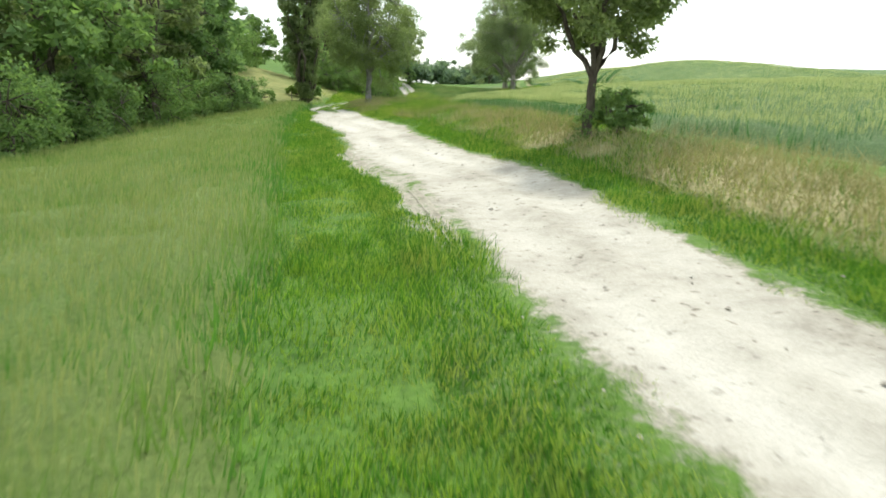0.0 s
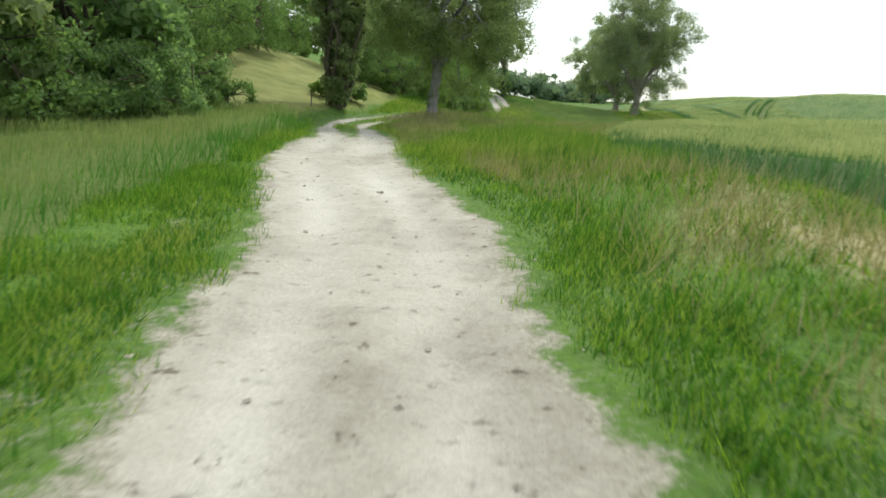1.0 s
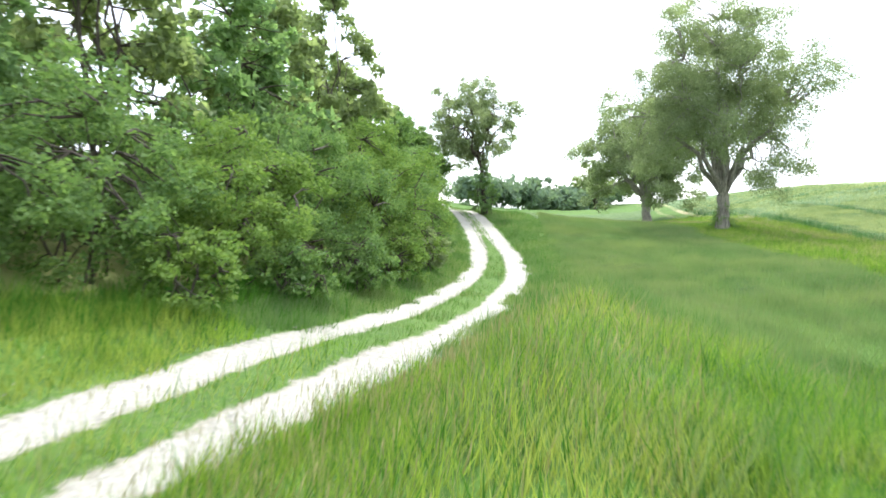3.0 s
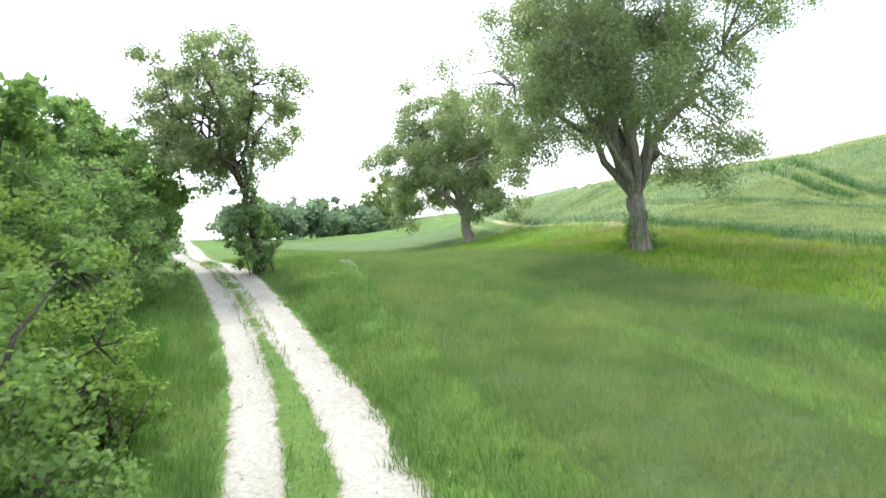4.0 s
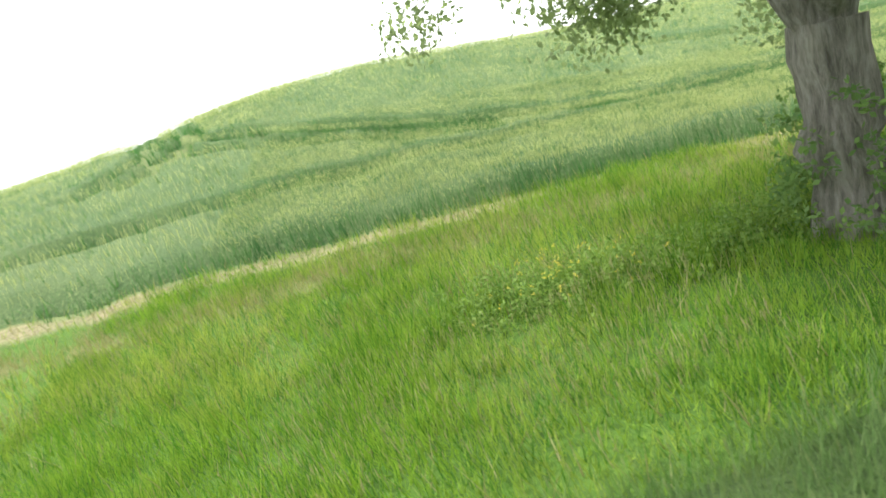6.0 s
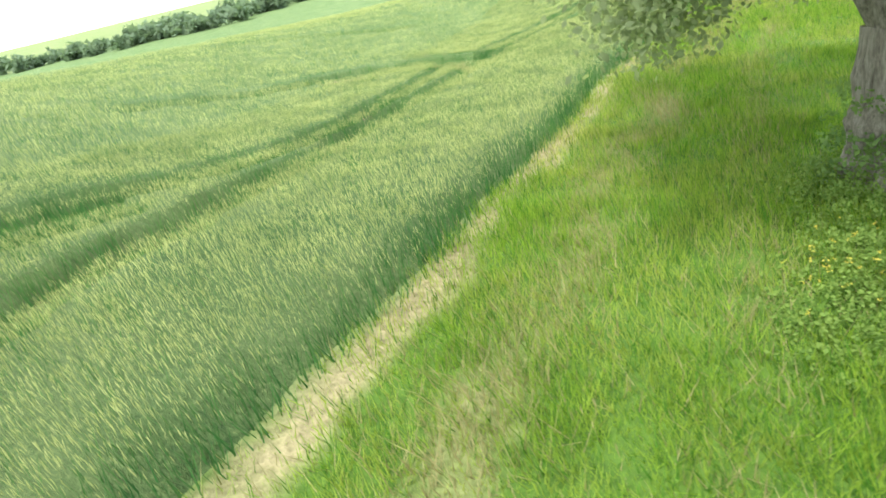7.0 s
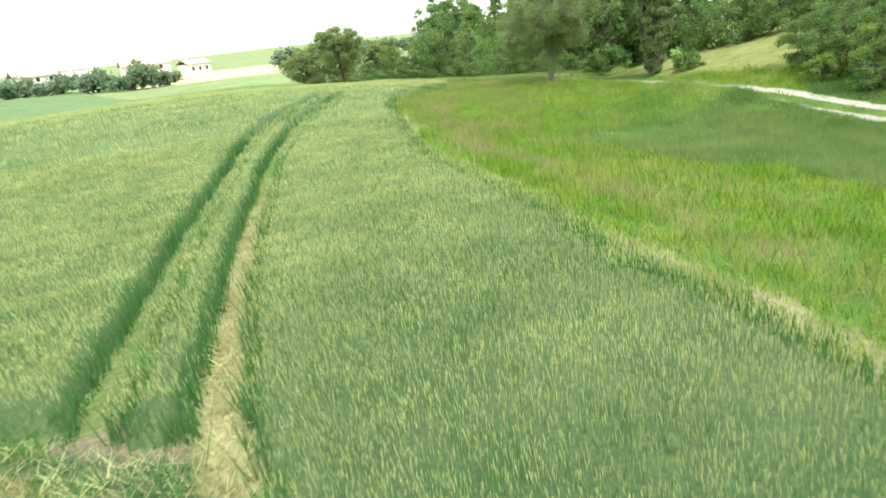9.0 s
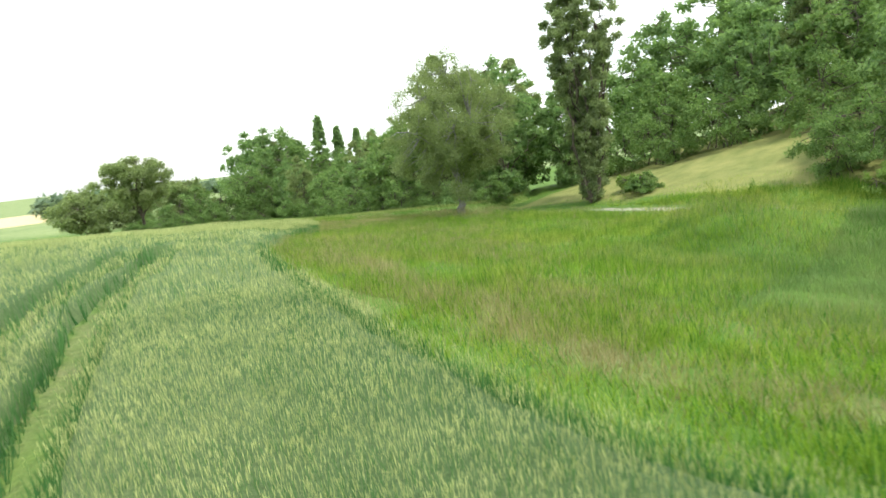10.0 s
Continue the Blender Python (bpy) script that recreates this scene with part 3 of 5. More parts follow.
tagged(new("road", me), "pale chalk farm track with two worn wheel ruts", "road", kind="structure")


rng = np.random.RandomState(5)
k = rng.randint(0, len(s), 2600)
k = k[(cy[k] > -2) & (cy[k] < 112)]
side = rng.normal(0, 0.75, len(k)) + np.where(rng.uniform(0, 1, len(k)) < 0.4, rng.choice([-1.3, 1.3], len(k)), 0)
px, py = cx[k] + ty[k] * side, cy[k] - tx[k] * side
size = 0.014 + 0.03 * rng.uniform(0, 1, len(k)) ** 3
unit = np.array([(1, 0, 0), (0, 1, 0), (-1, 0, 0), (0, -1, 0), (0.2, 0.1, 0.75), (0, 0, -0.6)], float)
v = unit[None] * rng.uniform(0.7, 1.4, (len(k), 6, 3)) * size[:, None, None]
v[:, :, 0] += px[:, None]
v[:, :, 1] += py[:, None]
v[:, :, 2] += (height(px, py) + 0.015)[:, None]
octa = np.array([(0, 1, 4), (1, 2, 4), (2, 3, 4), (3, 0, 4), (1, 0, 5), (2, 1, 5), (3, 2, 5), (0, 3, 5)])
me = mesh_from("pebbles", v.reshape(-1, 3), None, (octa[None] + 6 * np.arange(len(k))[:, None, None]).reshape(-1, 3), [PEBBLE])
tagged(new("pebbles", me), "chalk pebbles and brown clods strewn on the track", "stone", kind="stuff")


def lumps(rng, x, y, z, size, squash):
    """Rough eight-sided clods."""
    n = len(x)
    ring = np.array([(math.cos(a), math.sin(a), 0.0) for a in np.arange(6) * math.pi / 3])
    shape = np.vstack([ring, ring * 0.62 + (0.08, 0.05, 0.75), [(0.05, 0.0, 1.0)]])
    v = shape[None] * rng.uniform(0.65, 1.3, (n, 13, 3)) * size[:, None, None]
    v[:, :, 2] *= squash
    v[:, :, 0] += x[:, None]
    v[:, :, 1] += y[:, None]
    v[:, :, 2] += z[:, None]
    f = [(a, (a + 1) % 6, 6 + a) for a in range(6)] + [((a + 1) % 6, 6 + (a + 1) % 6, 6 + a) for a in range(6)] + [(6 + a, 6 + (a + 1) % 6, 12) for a in range(6)]
    return v.reshape(-1, 3), (np.array(f)[None] + 13 * np.arange(n)[:, None, None]).reshape(-1, 3)


rng = np.random.RandomState(15)
k = rng.randint(0, len(s), 2400)
k = k[(cy[k] > -2) & (cy[k] < 34)]
side = rng.choice([-1, 1], len(k)) * (1.72 + 0.2 * vnoise(cx[k], cy[k], 1.4, 35) + rng.normal(0, 0.16, len(k)))
px, py = cx[k] + ty[k] * side, cy[k] - tx[k] * side
v, f = lumps(rng, px, py, height(px, py) + 0.035 - 0.08 * np.clip((np.abs(side) - 1.55) / 0.35, 0, 1), 0.012 + 0.04 * rng.uniform(0, 1, len(k)) ** 2.5, 0.5)
tagged(new("clods", mesh_from("clods", v, None, f, [CLOD], smooth=True)), "crumbly pale clods along the edges of the track", "clod", kind="stuff")

# tread ridges left by a tractor on the soft shoulder
k = np.where((cy > 9) & (cy < 31))[0]
step = np.arange(seg[0] + s[k[0]], s[k[-1]], 0.13)
lx, ly = np.interp(step, s, cx), np.interp(step, s, cy)
nx, ny = np.interp(step, s, ty), -np.interp(step, s, tx)
vs, fs = [], []
for a in range(len(step)):
    if vnoise(lx[a], ly[a], 2.3, 36) < -0.15:
        continue
    for inner, outer in ((-1.62, -1.86), (-2.14, -1.90)):
        p0 = np.array([lx[a] + nx[a] * inner, ly[a] + ny[a] * inner])
        p1 = np.array([lx[a] + nx[a] * outer + 0.10 * ny[a] * -1, ly[a] + ny[a] * outer + 0.10 * nx[a]])
        across = (p1 - p0) / np.linalg.norm(p1 - p0)
        wide = 0.035 * np.array([-across[1], across[0]])
        bar = []
        for q, lift in ((p0, 0.0), (p0 * 0.75 + p1 * 0.25, 0.022), (p0 * 0.25 + p1 * 0.75, 0.024), (p1, 0.0)):
            q = q + rng.normal(0, 0.012, 2)
            z = float(height(q[0], q[1])) + 0.045 - 0.08 * min(max((abs(inner if lift < 0.023 else outer) - 1.55) / 0.35, 0), 1)
            bar += [(*(q - wide), z), (*q, z + lift), (*(q + wide), z)]
        at = 12 * len(vs)
        vs.append(bar)
        fs += [[at + 3 * r + c, at + 3 * r + c + 1, at + 3 * r + c + 4, at + 3 * r + c + 3] for r in range(3) for c in range(2)]
tagged(new("tyre_tread", mesh_from("tyre_tread", np.array(vs).reshape(-1, 3), fs, mats=[CLOD], smooth=True)), "tractor tyre tread pressed into the track's shoulder", "tyre mark", kind="stuff")


# ---- standing crops ----
def canopy(name, xs, ys, mask, top, mat, label, wavy=1.0):
    x, y = [a.ravel() for a in np.meshgrid(xs, ys)]
    k = mask(x, y)
    z = height(x, y) - 0.12 + k * (top + 0.12 + wavy * (0.10 * vnoise(x, y, 0.7, 41) + 0.08 * vnoise(x, y, 3.0, 42)))
    f = grid_faces(len(xs), len(ys))
    f = f[k[f].max(1) > 0.02]
    used = np.unique(f)
    back = np.zeros(len(x), np.int32)
    back[used] = np.arange(len(used))
    me = mesh_from(name, np.stack([x, y, z], 1)[used], back[f], mats=[mat], smooth=True)
    return tagged(new(name, me), label, "crop", kind="stuff")


canopy("wheat_field", np.r_[np.arange(-0.5, 36, 0.22), np.arange(36, 64, 0.35), np.arange(64, 150, 2.5), np.arange(150, 240, 6)], np.r_[np.arange(-130, -40, 3.0), np.arange(-40, 38, 0.7), np.arange(38, 120, 0.4), np.arange(120, 178, 0.4)],
       lambda x, y: wheat_mask(x, y) * np.clip((x - edge_x(y)) / 0.9, 0, 1) * tram_gap(x, y, 0.25), 0.42, WHEAT_TOP, "dense green wheat in ear with tractor tramlines", 0.5)
canopy("barley_field", np.arange(-19, 0, 0.3), np.arange(-30, 44, 0.35), barley_mask, 0.45, BARLEY_TOP, "yellowish green barley beside the chalk road")
canopy("green_crop_field", np.arange(-12, 23, 0.3), np.arange(62, 160, 0.35), meadow_mask, 0.08, CROP_TOP, "soft green crop between road and big trees", 0.25)


def scatter(rng, box, density, mask):
    x0, y0, x1, y1 = box
    n = int((x1 - x0) * (y1 - y0) * density)
    x, y = rng.uniform(x0, x1, n), rng.uniform(y0, y1, n)
    keep = rng.uniform(0, 1, n) < mask(x, y)
    return x[keep], y[keep]


def blades(rng, x, y, tall, width, lean, slot, base=-0.03, wind=(0.08, 0.03), tuft=0.35):
    """One slim tapering blade at each place."""
    n = len(x)
    h = tall * rng.uniform(0.6, 1.25, n) * np.clip(0.95 + 0.5 * vnoise(x, y, 0.5, 71) + 0.3 * vnoise(x, y, 1.9, 72), 0.4, 1.6) ** tuft
    a = rng.uniform(0, 2 * np.pi, n)
    w = width * rng.uniform(0.7, 1.3, n) / 2
    dx, dy = lean * h * rng.normal(0, 1, n) + wind[0] * h, lean * h * rng.normal(0, 1, n) + wind[1] * h
    z = height(x, y) + base
    ca, sa = np.cos(a) * w, np.sin(a) * w
    v = np.empty((n, 3, 3))
    v[:, 0] = np.stack([x - ca, y - sa, z], 1)
    v[:, 1] = np.stack([x + ca, y + sa, z], 1)
    v[:, 2] = np.stack([x + dx, y + dy, z + h], 1)
    return v, slot


def blade_object(name, sets, mats, label, category):
    vs, sl = [], []
    for v, slot in sets:
        vs.append(v.reshape(-1, 3))
        sl.append(np.full(len(v), slot))
    vs = np.concatenate(vs)
    me = mesh_from(name, vs, None, np.arange(len(vs)).reshape(-1, 3), mats, np.concatenate(sl))
    return tagged(new(name, me), label, category, kind="stuff")


def ears(rng, x, y, tall, size, slot, wind=(0.12, 0.05)):
    """Upright ears: short thick spindles at the crop's top."""
    n = len(x)
    h = tall * rng.uniform(0.85, 1.12, n)
    z = height(x, y) + h
    a = rng.uniform(0, 2 * np.pi, n)
    w = size * 0.11 * rng.uniform(0.8, 1.2, n)
    L = size * rng.uniform(1.2, 2.0, n)
    dx, dy = L * (rng.normal(0, 0.2, n) + wind[0] * 2), L * (rng.normal(0, 0.2, n) + wind[1] * 2)
    ca, sa = np.cos(a) * w, np.sin(a) * w
    v = np.empty((n, 3, 3))
    v[:, 0] = np.stack([x + dx * 0.2, y + dy * 0.2, z - L * 0.7], 1)
    v[:, 1] = np.stack([x + ca + dx * 0.8, y + sa + dy * 0.8, z + L * 0.55], 1)
    v[:, 2] = np.stack([x - ca + dx, y - sa + dy, z + L], 1)
    return v, slot


def rim_growth(x, y):
    """The crop stands lower along its rim."""
    return np.clip(0.72 + 0.28 * (x - edge_x(y)) / 0.6, 0.7, 1)


rng = np.random.RandomState(11)
wb = []
for box, dens, scale in (((12, 56, 31, 110), 215, 0.82), ((31, 60, 55, 116), 34, 1.6), ((0, 25, 7, 48), 300, 0.9), ((7, 14, 24, 56), 42, 1.5), ((24, 18, 60, 60), 24, 2.0), ((19, 110, 60, 150), 20, 2.0)):
    x, y = scatter(rng, box, dens, wheat_mask)
    inner = rng.uniform(0, 1, len(x)) < np.clip((x - edge_x(y)) / 0.9, 0.75, 1)
    x, y = x[inner], y[inner]
    wb.append(blades(rng, x, y, 0.64 * rim_growth(x, y), 0.028 * scale, 0.18, 0))
    x, y = scatter(rng, box, dens * 1.55, lambda x, y: wheat_mask(x, y) * (0.25 + 0.75 * tram_gap(x, y, 0.22)) * np.clip((x - edge_x(y)) / 0.9, 0.45, 1))
    wb.append(ears(rng, x, y, 0.60 * rim_growth(x, y), 0.058 * scale ** 0.7, 1))


def wheat_rim(x, y):
    e = x - edge_x(y)
    return (e > -0.06) * (e < 0.75) * (tram_gap(x, y) > 0.5) * 1.0


x, y = scatter(rng, (9, 50, 20, 114), 70, wheat_rim)
wb.append(blades(rng, x, y, 0.6 * rim_growth(x, y), 0.024, 0.16, 0))
blade_object("wheat_stalks", wb, [WHEAT, EAR], "upright green wheat stalks with pale ears", "wheat")

x, y = scatter(rng, (-15, -2, 0, 43), 190, barley_mask)
bb = [blades(rng, x, y, 0.60, 0.028, 0.22, 0)]
x, y = scatter(rng, (-15, -2, 0, 43), 110, barley_mask)
bb.append(ears(rng, x, y, 0.55, 0.085, 1))
blade_object("barley_stalks", bb, [BARLEY, BARLEY_EAR], "yellow green barley stalks with nodding ears", "barley")

x, y = scatter(rng, (0, 62, 11, 108), 980, meadow_mask)
mb = [blades(rng, x, y, 0.31, 0.015, 0.28, 0)]
x, y = scatter(rng, (-5, 108, 13, 140), 70, meadow_mask)
mb.append(blades(rng, x, y, 0.38, 0.05, 0.28, 0))
x, y = scatter(rng, (0, 62, 11, 118), 70, meadow_mask)
mb.append(ears(rng, x, y, 0.32, 0.05, 1))
blade_object("green_crop_stalks", mb, [CROP_LEAF, CROP_EAR], "fine green crop stalks leaning in the wind", "crop")


def grass_mask(x, y):
    d = np.abs(line_distance(x, y, ROAD_LINE))
    bare = 0.75 * (line_distance(x, y, ROAD_LINE) < 0) * np.clip((np.asarray(y) - 9) / 3, 0, 1) * np.clip((23 - np.asarray(y)) / 4, 0, 1)
    off = np.clip((d - np.interp(y, [34, 42], [1.38, 1.08]) - bare - 0.3 * vnoise(x, y, 0.7, 51)) / 0.3, 0, 1)
    median = (d < 0.36) * (y > 40) * 0.5
    free = (1 - np.clip((x - edge_x(y)) / 0.2, 0, 1)) * (1 - barley_mask(x, y)) * (1 - np.clip(meadow_mask(x, y, False) * 1.3, 0, 1))
    return np.maximum(off, median) * free


def lush(x, y):
    return grass_mask(x, y) * (1 - 0.8 * dry_mask(x, y)) * np.clip(0.75 + 0.5 * vnoise(x, y, 1.5, 52), 0.15, 1)


def straw_mask(x, y):
    verge = (line_distance(x, y, ROAD_LINE) > 2.5) | (np.asarray(y) > 40)
    trodden = np.clip((y - 48) / 4, 0, 1) * np.clip((1.0 - (edge_x(y) - x)) / 0.4, 0, 1)
    return grass_mask(x, y) * np.clip(dry_mask(x, y) + 0.06, 0, 1) * verge * (1 - 0.85 * trodden)


gb = []
x, y = scatter(rng, (-9, -3, 3, 36), 260, lambda x, y: lush(x, y) * (line_distance(x, y, ROAD_LINE) < -1.2))
gb.append(blades(rng, x, y, 0.2, 0.018, 0.35, 1, tuft=1.0))
for box, dens, tall, wide in (((-9, -3, 6, 34), 430, 0.14, 0.02), ((-9, 34, -3, 48), 620, 0.17, 0.014), ((-3, 34, 8, 48), 1250, 0.34, 0.0095), ((-9, 48, 12, 66), 560, 0.30, 0.014), ((-7, 66, 2, 112), 560, 0.21, 0.018), ((8.5, 86, 19, 112), 640, 0.27, 0.014), ((8, 60, 19, 86), 430, 0.27, 0.02), ((2, 112, 20, 135), 60, 0.4, 0.02), ((-11, 42, -8, 64), 60, 0.12, 0.02)):
    x, y = scatter(rng, box, dens, lush)
    gb.append(blades(rng, x, y, tall, wide, 0.35, 2 if box[0] < 0 and box[1] > 60 else 0, tuft=1.0))
    x, y = scatter(rng, box, dens * 0.22, lush)
    gb.append(blades(rng, x, y, tall * 1.35, wide * 1.1, 0.3, 1, tuft=1.0))
x, y = scatter(rng, (-6, 60, 5, 86), 240, lambda x, y: lush(x, y) * (line_distance(x, y, ROAD_LINE) > 2.4) * np.clip((86 - y) / 8, 0, 1))
gb.append(blades(rng, x, y, 0.34, 0.018, 0.3, 2, tuft=1.3))
x, y = scatter(rng, (-7, 66, 2, 112), 200, lush)
gb.append(blades(rng, x, y, 0.25, 0.02, 0.35, 2))
x, y = scatter(rng, (-9, -3, 8, 42), 380, lambda x, y: lush(x, y) * (np.abs(line_distance(x, y, ROAD_LINE)) < 4.2))
gb.append(blades(rng, x, y, 0.15, 0.018, 0.4, 0, tuft=1.0))
x, y = scatter(rng, (-9, 60, -4, 96), 120, lambda x, y: lush(x, y) * (line_distance(x, y, ROAD_LINE) < -2.3))
gb.append(blades(rng, x, y, 0.5, 0.02, 0.35, 1, tuft=1.2))
x, y = scatter(rng, (-9, -3, 8, 40), 480, lambda x, y: grass_mask(x, y) * (np.abs(line_distance(x, y, ROAD_LINE)) < 3.0))
gb.append(blades(rng, x, y, 0.085, 0.016, 0.45, 1, tuft=0.8))


def bend_grass(x, y):
    """Tall grass on the inside of the bend."""
    d = line_distance(x, y, ROAD_LINE)
    return grass_mask(x, y) * np.clip((d - 2.6 - 0.5 * vnoise(x, y, 1.5, 57)) / 0.8, 0, 1) * np.clip((y - 31.5 - 0.8 * vnoise(x, y, 1.2, 58)) / 1.2, 0, 1) * np.clip((42.5 - y + vnoise(x, y, 2.0, 59)) / 5, 0, 1) * (1 - bald(x, y))


x, y = scatter(rng, (-3.4, 30.5, 6, 44), 420, bend_grass)
gb.append(blades(rng, x, y, 0.46, 0.012, 0.28, 1, tuft=1.0))
x, y = scatter(rng, (-3.4, 30.5, 6, 44), 320, bend_grass)
gb.append(blades(rng, x, y, 0.46, 0.012, 0.28, 0, tuft=1.0))
x, y = scatter(rng, (-1, -3, 12, 36), 330, lambda x, y: lush(x, y) * (line_distance(x, y, ROAD_LINE) > 1.5) * (line_distance(x, y, ROAD_LINE) < 5.5))
gb.append(blades(rng, x, y, 0.22, 0.017, 0.35, 1, tuft=1.2))
blade_object("verge_grass", gb, [GRASS, GRASS_DARK, CROP_LEAF], "lush green grass along the track and trees", "grass")
sb = []
for box, dens, tall in (((-3, -3, 14, 40), 190, 0.42), ((-6, 38, 14, 66), 110, 0.5), ((9, 44, 20, 116), 290, 0.36)):
    x, y = scatter(rng, box, dens, straw_mask)
    sb.append(blades(rng, x, y, tall, 0.016, 0.4, 0))
def drift(x, y):
    """Where seeding grass stands in drifts."""
    return lush(x, y) * np.clip((vnoise(x, y, 2.6, 63) + 0.2) * 1.6, 0, 1)


for box, dens in (((-6, 36, 14, 46), 300), ((-6, 46, 14, 64), 110)):
    x, y = scatter(rng, box, dens, drift)
    sb.append(blades(rng, x, y, 0.42, 0.008, 0.25, 0, tuft=0.6))
    x, y = scatter(rng, box, dens * 0.7, drift)
    sb.append(ears(rng, x, y, 0.40, 0.06, 0))
x, y = scatter(rng, (9.6, 102.2, 12.3, 107), 170, lush)
sb.append(ears(rng, x, y, 0.42, 0.045, 0))
x, y = scatter(rng, (8, 60, 20, 116), 16, lambda x, y: lush(x, y) * np.clip(0.3 + vnoise(x, y, 3.0, 62), 0, 1))
sb.append(ears(rng, x, y, 0.42, 0.07, 0))
blade_object("dry_grass", sb, [STRAW], "bleached dry grass stems on the bank", "grass")


def flattened(x, y):
    """Where a turning tractor has laid the wheat flat."""
    return np.clip((1.2 - np.abs(line_distance(x, y, TURNING)) - 0.35 * vnoise(x, y, 0.8, 4)) / 0.3, 0, 1)


def crushed(x, y):
    """Where wheels have broken it to straw."""
    arc = np.clip((0.42 - np.abs(line_distance(x, y, TURNING)) - 0.25 * vnoise(x, y, 0.7, 45)) / 0.15, 0, 1)
    wheel = np.clip((0.3 - np.abs(line_distance(x, y, TRAM[1])) + 0.15 * vnoise(x, y, 0.7, 46)) / 0.1, 0, 1) * np.interp(y, [62, 70, 84, 98, 100], [0, 0.6, 1, 1, 0])
    return np.maximum(arc, wheel)


x, y = scatter(rng, (3.5, 9, 11, 24), 14, straw_mask)
laid = [blades(rng, x, y, 0.32, 0.03, 1.6, 0, 0.08)]
x, y = scatter(rng, (19, 60, 33, 100), 260, crushed)
laid.append(blades(rng, x, y, 0.17, 0.018, 1.5, 0, 0.05))
x, y = scatter(rng, (24, 76, 33, 86), 420, lambda x, y: flattened(x, y) * (1 - 0.85 * crushed(x, y)))
laid.append(blades(rng, x, y, 0.15, 0.02, 1.6, 2, 0.02))
x, y = scatter(rng, (22, 76, 33, 100), 150, lambda x, y: np.maximum(flattened(x, y), 0.5 * crushed(x, y)))
laid.append(blades(rng, x, y, 0.2, 0.018, 1.2, 1, 0.04))
blade_object("broken_straw", laid, [STRAW, EAR, WHEAT], "broken straw and trampled green wheat lying flat", "straw")


# ---- trees ----
def tube(points, radii, sides):
    p, r = np.asarray(points, float), np.asarray(radii, float)
    k = len(p)
    tan = np.gradient(p, axis=0)
    tan /= np.linalg.norm(tan, axis=1, keepdims=True) + 1e-9
    ref = np.where(np.abs(tan[:, 2:3]) > 0.9, np.array([[1.0, 0, 0]]), np.array([[0, 0, 1.0]]))
    a = np.cross(tan, ref)
    a /= np.linalg.norm(a, axis=1, keepdims=True) + 1e-9
    b = np.cross(tan, a)
    ang = np.linspace(0, 2 * np.pi, sides, endpoint=False)
    v = p[:, None] + r[:, None, None] * (np.cos(ang)[None, :, None] * a[:, None] + np.sin(ang)[None, :, None] * b[:, None])
    i = np.arange(k - 1)[:, None] * sides + np.arange(sides)[None, :]
    j = np.arange(k - 1)[:, None] * sides + (np.arange(sides)[None, :] + 1) % sides
    f = np.stack([i, j, j + sides, i + sides], -1).reshape(-1, 4)
    return v.reshape(-1, 3), f


def join(pieces):
    vs, fs, at = [], [], 0
    for v, f in pieces:
        vs.append(v)
        fs.append(f + at)
        at += len(v)
    return np.concatenate(vs), np.concatenate(fs)


def bent(rng, a, b, k, sag=0.0, wander=0.06):
    a, b = np.asarray(a, float), np.asarray(b, float)
    s = np.linspace(0, 1, k)[:, None]
    p = a + (b - a) * s
    L = np.linalg.norm(b - a)
    p = p + np.array([0, 0, 1.0]) * (sag * L * 4 * s * (1 - s))
    w = rng.normal(0, wander * L, (k, 3)) * (4 * s * (1 - s))
    return p + w


def leaf_cloud(rng, centres, radii, counts, size, flat=0.75, hang=0.0, fine=False):
    """Leaves as folded diamonds round each centre."""
    c = np.repeat(centres, counts, axis=0)
    r = np.repeat(radii, counts)
    n = len(c)
    off = rng.normal(0, 1, (n, 3))
    off /= np.linalg.norm(off, axis=1, keepdims=True)
    off *= (rng.uniform(0, 1, n) ** 0.6 * r)[:, None]
    off[:, 2] *= flat
    p = c + off
    p[:, 2] -= hang * np.abs(rng.normal(0, 1, n)) * r
    d = rng.normal(0, 1, (n, 3)) + np.array([0, 0, -0.35 - hang])
    d /= np.linalg.norm(d, axis=1, keepdims=True)
    e = np.cross(d, rng.normal(0, 1, (n, 3)))
    e /= np.linalg.norm(e, axis=1, keepdims=True) + 1e-9
    L = (size * rng.uniform(0.6, 1.4, n))[:, None]
    if size > 0.106 and not fine:
        v = np.empty((n, 3, 3))
        v[:, 0], v[:, 1], v[:, 2] = p - e * L * 0.36, p + e * L * 0.36, p + d * L
        return v.reshape(-1, 3), np.arange(3 * n).reshape(-1, 3)
    v = np.empty((n, 4, 3))
    v[:, 0], v[:, 1], v[:, 2], v[:, 3] = p, p + d * L * 0.5 + e * L * 0.3, p + d * L, p + d * L * 0.5 - e * L * 0.3
    i = 4 * np.arange(n)
    return v.reshape(-1, 3), np.stack([i, i + 1, i + 2, i + 3], 1)


